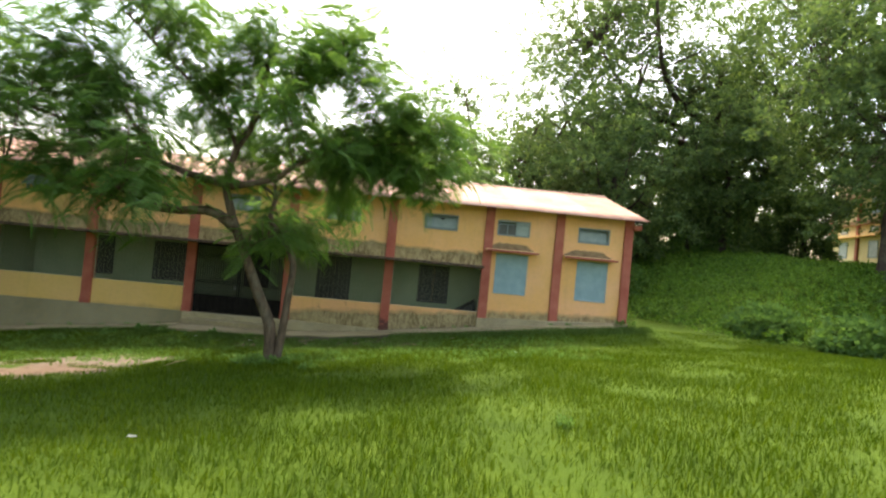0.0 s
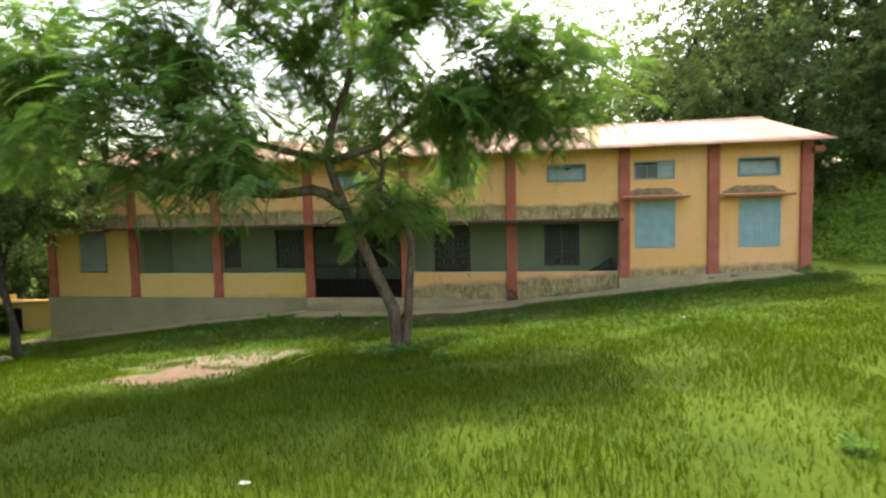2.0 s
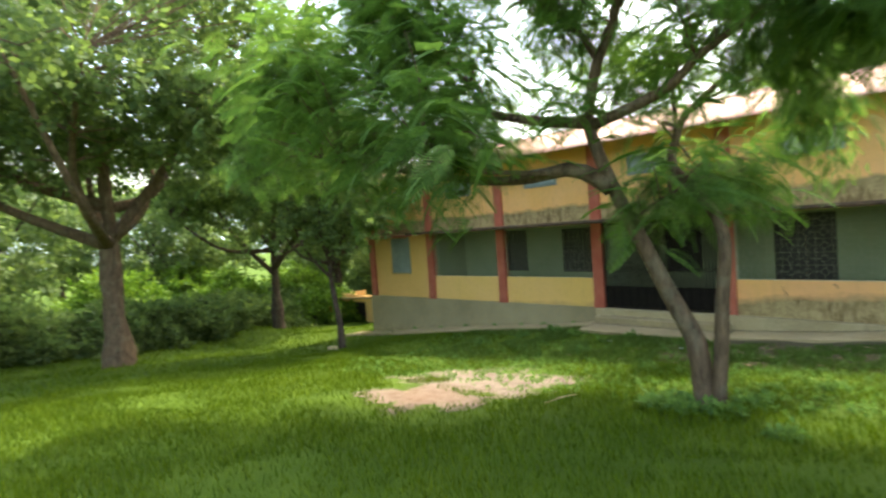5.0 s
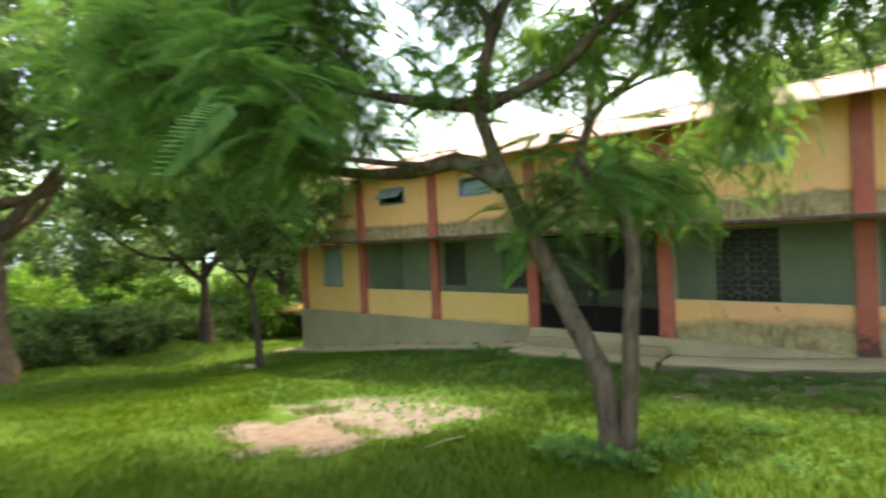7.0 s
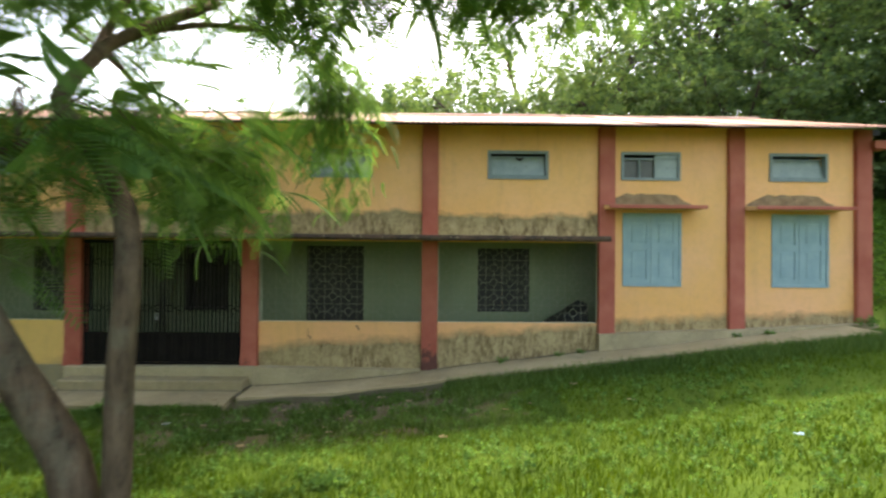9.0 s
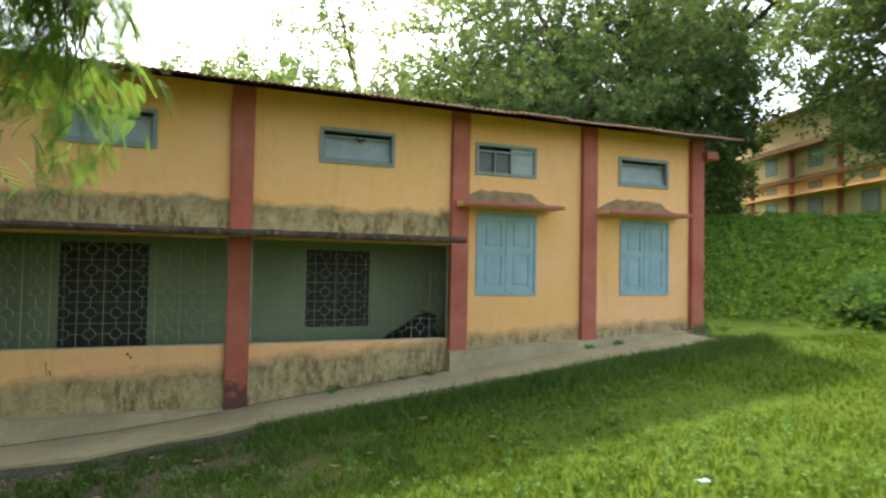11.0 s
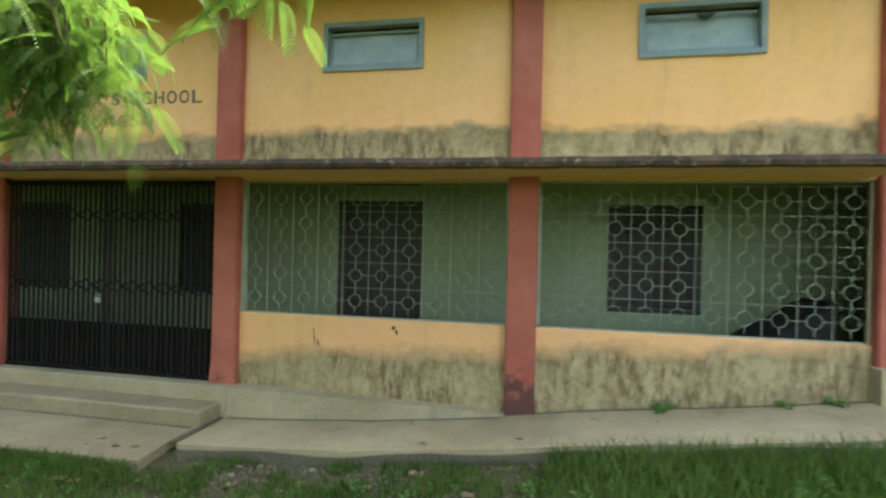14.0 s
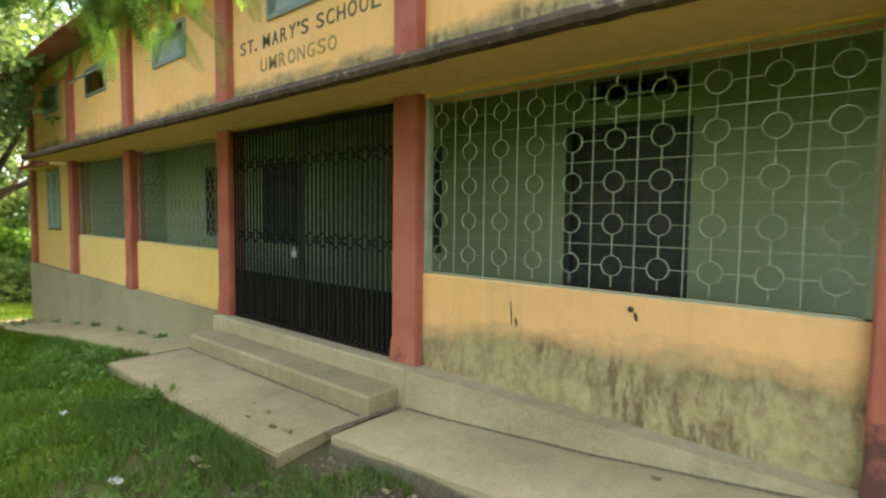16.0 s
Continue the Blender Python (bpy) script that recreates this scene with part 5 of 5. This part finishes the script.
# M_LEAF_B paints the bank as sunlit, brighter than its tree shade allows
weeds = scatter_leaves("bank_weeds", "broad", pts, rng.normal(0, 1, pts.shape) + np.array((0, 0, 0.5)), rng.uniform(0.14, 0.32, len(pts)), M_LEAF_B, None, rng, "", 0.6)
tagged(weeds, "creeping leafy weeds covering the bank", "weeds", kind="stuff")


# ---- lawn grass ----
def bare_amount(x, y):
    w = np.array([noise.noise(Vector((a * 1.5, b * 1.5, 0.3))) for a, b in zip(x, y)]) * 0.35
    r = np.minimum(*[np.hypot((x - cx) / rx, (y - cy) / ry) for cx, cy, rx, ry in SOIL_LOBES])
    r = r + 1.5 * (np.hypot((x + 6.15) / 0.42, (y - 9.75) / 0.3) < 1)
    r2 = np.hypot((x + 1.7) / 2.9, (y - 14.0) / 1.35)
    return np.maximum(1 - smoothstep(0.72, 1.15, r - w), 0.93 * (1 - smoothstep(0.6, 1.1, r2 - w)))


def blades(name, x, y, h, w, seed, material, label):
    rng = np.random.default_rng(seed)
    n = len(x)
    a = rng.uniform(0, math.tau, n)
    lean = rng.uniform(0.1, 0.75, n) * h
    b = rng.uniform(0, math.tau, n)
    z = ground_z(x, y) - 0.01
    sx, sy = np.cos(a) * w, np.sin(a) * w
    lx, ly = np.cos(b) * lean, np.sin(b) * lean
    v = np.empty((n, 5, 3))
    v[:, 0] = np.stack([x - sx, y - sy, z], -1)
    v[:, 1] = np.stack([x + sx, y + sy, z], -1)
    v[:, 2] = np.stack([x + lx * 0.35 + sx * 0.7, y + ly * 0.35 + sy * 0.7, z + h * 0.6], -1)
    v[:, 3] = np.stack([x + lx * 0.35 - sx * 0.7, y + ly * 0.35 - sy * 0.7, z + h * 0.6], -1)
    v[:, 4] = np.stack([x + lx, y + ly, z + h * rng.uniform(0.8, 1.0, n)], -1)
    k = np.arange(n)[:, None] * 5
    tri = np.concatenate([k + np.array([[0, 1, 2]]), k + np.array([[0, 2, 3]]), k + np.array([[3, 2, 4]])])
    return tagged(from_arrays(name, v.reshape(-1, 3), tri, material), label, "grass", kind="stuff")


rng = np.random.default_rng(8)
n = 300000
gx_, gy_ = rng.uniform(-13, 12, n), rng.uniform(1.2, 14.85, n)
keep = (rng.uniform(0, 1, n) > bare_amount(gx_, gy_)) & ~((gx_ > -6.0) & (gx_ < -3.0) & (gy_ > 14.38)) & (gy_ < 14.82)
tuft = np.array([noise.noise(Vector((a * 0.8, b * 0.8, 5))) for a, b in zip(gx_, gy_)])
keep &= (tuft > -0.28) | (rng.uniform(0, 1, n) < 0.45)
gx_, gy_, tuft = gx_[keep], gy_[keep], tuft[keep]
tall = 1 - 0.3 * smoothstep(9.5, 13.0, gy_)
blades("lawn_grass", gx_, gy_, (0.075 + 0.06 * np.clip(tuft + 0.3, 0, 1)) * tall * rng.uniform(0.6, 1.35, len(gx_)), rng.uniform(0.003, 0.0065, len(gx_)), 9, M_GRASS, "bright green uncut lawn grass")
n = 45000
ex_, ey_ = rng.uniform(-9, 1.5, n), 14.5 - np.abs(rng.normal(0, 1.3, n))
clump = np.array([noise.noise(Vector((a * 1.6, b * 1.6, 9))) for a, b in zip(ex_, ey_)])
keep = ~((ex_ > -6.05) & (ex_ < -2.95) & (ey_ > 14.36)) & (clump > -0.05) & (rng.uniform(0, 1, n) > 0.4 * bare_amount(ex_, ey_))
blades("lawn_grass", ex_[keep], ey_[keep], rng.uniform(0.05, 0.15, keep.sum()), rng.uniform(0.003, 0.006, keep.sum()), 14, M_GRASS_LIFT, "tufts of rough grass before the path")
n = 2600
ex_, ey_ = rng.uniform(-10, 5, n), rng.uniform(9.8, 14.4, n)
keep = ~((ex_ > -6.05) & (ex_ < -2.95) & (ey_ > 14.3))
ex_, ey_ = ex_[keep], ey_[keep]
pts = np.stack([ex_, ey_, ground_z(ex_, ey_) + 0.015], -1)
tagged(scatter_leaves("ground_weeds", "broad", pts, rng.normal(0, 1, pts.shape) * np.array((1, 1, 0.3)) + np.array((0, 0, 0.5)), rng.uniform(0.05, 0.13, len(pts)), M_FROND, None, rng, "", 0.5), "low leafy weeds in the rough grass", "weeds", kind="stuff")
n = 90000
gx_, gy_ = np.concatenate([rng.uniform(-30, -13, n // 2), rng.uniform(12, 24, n // 2)]), rng.uniform(-4, 18, n)
blades("lawn_grass", gx_, gy_, rng.uniform(0.07, 0.16, n), rng.uniform(0.006, 0.012, n), 10, M_GRASS, "uncut grass at the lawn's far sides")
n = 60000
blades("lawn_grass", rng.uniform(-12, 12, n), rng.uniform(-9, 1.2, n), rng.uniform(0.07, 0.14, n), rng.uniform(0.005, 0.01, n), 13, M_GRASS, "bright green uncut lawn grass")
n = 9000
gx_ = rng.uniform(0.1, 7.6, n)
gy_ = 14.78 - np.abs(rng.normal(0, 0.32, n))
blades("path_edge_grass", gx_, gy_, rng.uniform(0.10, 0.24, n), rng.uniform(0.003, 0.006, n), 12, M_GRASS_LIFT, "tall grass leaning over the path's edge")


n = 4200
gx_ = np.concatenate([rng.uniform(-4.7, -3.0, n // 2), rng.uniform(-9.5, -6.0, n // 2)])
gy_ = np.where(gx_ > -5, 14.36, 14.82) - np.abs(rng.normal(0, 0.13, n))
blades("path_edge_grass", gx_, gy_, rng.uniform(0.06, 0.17, n), rng.uniform(0.003, 0.006, n), 16, M_GRASS_LIFT, "rough grass crowding the concrete apron's edge")


# ---- small plants and litter ----
def weed(x, y, size, seed, z=None, material=None, count=8):
    rng = np.random.default_rng(seed)
    z = gz(x, y) if z is None else z
    a = rng.uniform(0, math.tau, count)
    heads = np.stack([np.cos(a), np.sin(a), rng.uniform(0.1, 1.0, count)], -1)
    ob = scatter_leaves("weed", "broad", np.stack([x + rng.normal(0, size * 0.2, count), y + rng.normal(0, size * 0.15, count), np.full(count, z + 0.01)], -1), heads, size * rng.uniform(0.6, 1.2, count), material or M_FROND, None, rng, "", 0.4)
    return tagged(ob, "small leafy green weed rooted beside the path", "weed", "weeds by the path")


def path_z(x):
    return lerp_table(PATH_TOP, x)


for k, (x, y, s) in enumerate(((1.08, 15.56, 0.13), (2.0, 15.56, 0.10), (2.35, 15.56, 0.12), (4.9, 15.46, 0.10), (5.4, 15.45, 0.12), (7.0, 15.40, 0.20), (7.3, 15.3, 0.22), (-9.2, 15.55, 0.10), (-7.6, 15.55, 0.11), (-8.3, 15.56, 0.09), (-10.3, 15.55, 0.12), (-11.4, 15.55, 0.10), (-6.7, 15.55, 0.10), (-12.6, 15.55, 0.12))):
    weed(x, y, s * 0.8, 200 + k, path_z(x))
for k, (x, y, s) in enumerate(((-4.7, 14.28, 0.20), (-5.9, 14.2, 0.16), (-6.6, 14.5, 0.2), (-3.7, 14.25, 0.16), (-1.6, 9.6, 0.22), (-2.3, 9.65, 0.24), (-1.5, 10.2, 0.22), (-2.0, 9.5, 0.24), (-7.4, 14.3, 0.18), (2.25, 4.9, 0.10), (-0.9, 11.3, 0.14), (-3.4, 12.0, 0.14), (-8.2, 13.6, 0.2), (9.4, 8.2, 0.3), (10.6, 9.5, 0.3), (-1.0, 9.0, 0.15), (-2.9, 13.2, 0.13), (-5.2, 13.2, 0.15))):
    weed(x, y, s, 230 + k, None, None, 22)
bm = bmesh.new()
bmesh.ops.create_icosphere(bm, subdivisions=2, radius=0.16)
for v in bm.verts:
    v.co = Vector((-13.35 + v.co.x * 1.5, 12.8 + v.co.y, gz(-13.35, 12.8) + 0.03 + v.co.z * 0.6)) * 1.0 + Vector((0, 0, 0.03 * noise.noise(v.co * 8)))
tagged(part("pale_stone", bm, M_CONC, smooth=True), "pale rounded stone at the young tree's foot", "stone")
bm = bmesh.new()
tube(bm, [(-3.48, 9.08, gz(-3.48, 9.08) + 0.02), (-3.36, 9.25, gz(-3.36, 9.25) + 0.07), (-3.24, 9.42, gz(-3.24, 9.42) + 0.09)], [0.007, 0.009, 0.004], 6)
tagged(part("bleached_stick", bm, M_DRY), "pale bleached stick lying in the grass", "stick")


def scrap(name, x, y, z, size, material, label, category, seed):
    """A crumpled flat scrap."""
    r = random.Random(seed)
    bm = bmesh.new()
    n = 5
    g = [[bm.verts.new((x + size * (i / n - 0.5) + r.uniform(-1, 1) * size * 0.06, y + size * 0.6 * (j / n - 0.5) + r.uniform(-1, 1) * size * 0.06, z + 0.01 + r.uniform(0, 0.22) * size)) for i in range(n + 1)] for j in range(n + 1)]
    for j in range(n):
        for i in range(n):
            bm.faces.new((g[j][i], g[j][i + 1], g[j + 1][i + 1], g[j + 1][i]))
    bmesh.ops.solidify(bm, geom=list(bm.faces), thickness=0.002)
    return tagged(part(name, bm, material), label, category)


for k, (x, y, s) in enumerate(((-1.62, 4.6, 0.08), (-4.9, 13.79, 0.07), (-3.45, 13.68, 0.09))):
    scrap("paper_scrap", x, y, gz(x, y) + 0.05, s, M_WHITE, "crumpled white paper scrap in the grass", "litter", 300 + k)
scrap("plastic_scrap", 3.1, 11.5, gz(3.1, 11.5) + 0.05, 0.08, M_LITTER, "pale blue plastic scrap in the grass", "litter", 310)
r = random.Random(12)
for k in range(18):
    x = r.choice((r.uniform(-3.0, 1.5), r.uniform(-9, -6.2), r.uniform(-5.8, -3.2)))
    if -6 < x < -3.05:
        y = r.uniform(14.5, 15.1)
        z = -0.295 - 0.012 * (15.5 - y)
    else:
        y = 15.55 - abs(r.gauss(0, 0.25))
        y = max(y, 14.9)
        z = path_z(x)
    s = r.uniform(0.03, 0.07)
    scrap("dry_leaf", x, y, z - 0.004, s, M_DRY, "curled dry brown leaf on the concrete", "leaf", 400 + k)
for k in range(34):
    x, y = r.uniform(-5.5, 2.5) if k < 14 else r.uniform(-3.3, -0.2), r.uniform(12.2, 14.2) if k < 14 else r.uniform(13.2, 14.72)
    scrap("dry_leaf", x, y, gz(x, y) + 0.02, r.uniform(0.05, 0.11), M_DRY, "curled dry brown leaf in the grass", "leaf", 440 + k)


def rubble(x, y, size, seed):
    r = random.Random(seed)
    bm = bmesh.new()
    bmesh.ops.create_icosphere(bm, subdivisions=1, radius=size)
    for v in bm.verts:
        v.co = Vector((x + v.co.x * 1.3, y + v.co.y, gz(x, y) + size * 0.35 + v.co.z * 0.6)) + Vector((r.uniform(-1, 1), r.uniform(-1, 1), r.uniform(-1, 1))) * size * 0.22
    return tagged(part("rubble", bm, M_CONC2), "broken lump of grey concrete on bare soil", "stone", "rubble by the path")


r = random.Random(21)
for k in range(6):
    rubble(-2.6 + 1.9 * r.random(), 14.72 - 0.35 * r.random() ** 1.5, r.uniform(0.012, 0.028), 500 + k)


# pebbles and crumbs of earth trodden out before the path
rng = np.random.default_rng(77)
n = 1500
qx, qy = rng.normal(-1.9, 1.3, n), 14.75 - np.abs(rng.normal(0, 0.55, n))
keep = ~((qx < -2.95) & (qx > -6.05) & (qy > 14.32)) & (qy > 12.6)
qx, qy = qx[keep], qy[keep]
n = len(qx)
oct_v = np.array(((1, 0, 0), (-1, 0, 0), (0, 1, 0), (0, -1, 0), (0, 0, 0.7), (0, 0, -0.7)), float)
oct_f = np.array(((0, 2, 4), (2, 1, 4), (1, 3, 4), (3, 0, 4), (2, 0, 5), (1, 2, 5), (3, 1, 5), (0, 3, 5)))
v = oct_v[None] * rng.uniform(0.005, 0.02, (n, 1, 1)) * rng.uniform(0.7, 1.4, (n, 6, 1)) + np.stack([qx, qy, ground_z(qx, qy) + 0.006], -1)[:, None]
f = (oct_f[None] + (np.arange(n) * 6)[:, None, None]).reshape(-1, 3)
tagged(from_arrays("pebble_scatter", v.reshape(-1, 3), f, M_EARTH), "pebbles and earth crumbs on the trodden soil", "pebbles", kind="stuff")
n = 16000
ex_, ey_ = rng.uniform(-3.1, 0.4, n), rng.uniform(13.0, 14.8, n)
clump = np.array([noise.noise(Vector((a * 2.6, b * 2.6, 19))) for a, b in zip(ex_, ey_)])
keep = (clump > 0.08) & ~((ex_ < -2.97) & (ey_ > 14.34))
blades("soil_tufts", ex_[keep], ey_[keep], rng.uniform(0.04, 0.13, keep.sum()), rng.uniform(0.003, 0.006, keep.sum()), 15, M_GRASS_LIFT, "thin tufts of grass on the trodden soil")


# ---- distant buildings ----
def far_house(x, y, z, w, dpt, yaw, label):
    """A long block on the bank: ribbed front, sunshade bands and small blue windows."""
    h = empty("far_building", 0, 0, 0, label, "building")
    bays = 7
    bw = w / bays
    top = 7.4
    part("wall", one_box(0, w, 0, dpt, -2.5, top), M_CREAM, h)
    for z0, z1, out, mat in ((2.25, 2.33, 0.55, M_SOFFIT), (3.15, 3.45, 0.35, M_FILLET), (5.15, 5.50, 0.6, M_FILLET)):
        part("sunshade_band", one_box(-0.2, w + 0.2, -out, 0.0, z0, z1, bevel=0.02), mat, h)
    for k in range(bays + 1):
        part("pillar", one_box(k * bw - 0.14, k * bw + 0.14, -0.14, 0.0, -2.4, 5.15), M_PILLAR, h)
    for k in range(bays):
        cx = (k + 0.5) * bw
        for z0, z1, hw in ((0.75, 2.0, 0.55), (3.9, 5.05, 0.55), (2.6, 3.0, 0.5)):
            wd = part("window", frame_bars(bmesh.new(), cx - hw, cx + hw, -0.04, 0.05, z0, z1, 0.07), M_FRAME, h)
            part("pane", one_box(cx - hw + 0.07, cx + hw - 0.07, -0.02, -0.004, z0 + 0.07, z1 - 0.07), M_BLUE if z0 > 3.5 else M_BOARD, wd)
    bm = bmesh.new()
    pr = [(-0.8, top), (dpt / 2, top + dpt * 0.2), (dpt + 0.8, top)]
    f = [[bm.verts.new((xx, yy, zz + dz)) for dz in (0.0, 0.12) for yy, zz in (pr if dz == 0 else pr[::-1])] for xx in (-0.6, w + 0.6)]
    for i in range(6):
        bm.faces.new((f[0][i], f[1][i], f[1][(i + 1) % 6], f[0][(i + 1) % 6]))
    bm.faces.new(f[0])
    bm.faces.new(f[1][::-1])
    part("roof", bm, M_ROOF, h)
    h.matrix_basis = pose(x, y, z, 0, 0, yaw)
    return h


far_house(33.6, 39.9, 4.2, 25.9, 8, -104, "far yellow school block with brown sunshade bands")

hut = empty("small_shed", -21.5, 20.5, gz(-21.5, 20.5), "small yellow shed with a flat tin roof", "shed")
hz = -2.45
part("wall", pierced(-24.2, -19.2, hz - 0.4, -0.86, 20.0, 20.15, [(-23.6, -20.95, hz, -1.22)]), M_YEL, hut)
part("wall", one_box(-19.35, -19.2, 20.15, 22.5, hz - 0.4, -1.0), M_YEL, hut)
part("wall", one_box(-24.2, -24.05, 20.15, 22.5, hz - 0.4, -1.0), M_YEL, hut)
part("wall", one_box(-24.05, -19.35, 22.35, 22.5, hz - 0.4, -1.3), M_YEL, hut)
bm = one_box(-24.5, -18.9, 19.5, 22.8, -0.84, -0.77, bevel=0.015)
for v in bm.verts:      # falls towards the rear
    v.co.z -= 0.16 * (v.co.y - 19.5) + 0.05 * (-18.9 - v.co.x)
part("roof", bm, M_LEDGE, hut, "pale thin roof slab")
for x0, x1 in ((-23.5, -22.3), (-22.26, -21.05)):
    part("door", one_box(x0, x1, 20.5, 20.54, hz, -1.3), M_DARKWOOD, hut)

# wooded hills far off
for k, (dist, height, seed) in enumerate(((260, 30, 1.0), (520, 75, 5.0))):
    v, f = [], []
    m = 90
    for i in range(m):
        a = math.tau * i / m
        for j in range(5):
            s = j / 4
            rr = dist + s * dist * 0.35
            hh = height * math.sin(s * math.pi / 2) * (0.75 + 0.5 * noise.noise(Vector((math.cos(a) * 3 + seed, math.sin(a) * 3, seed))) + 0.15 * noise.noise(Vector((math.cos(a) * 14, math.sin(a) * 14, seed))))
            v.append((rr * math.cos(a), rr * math.sin(a) + 10, -6 + hh))
    for i in range(m):
        for j in range(4):
            f.append((i * 5 + j, ((i + 1) % m) * 5 + j, ((i + 1) % m) * 5 + j + 1, i * 5 + j + 1))
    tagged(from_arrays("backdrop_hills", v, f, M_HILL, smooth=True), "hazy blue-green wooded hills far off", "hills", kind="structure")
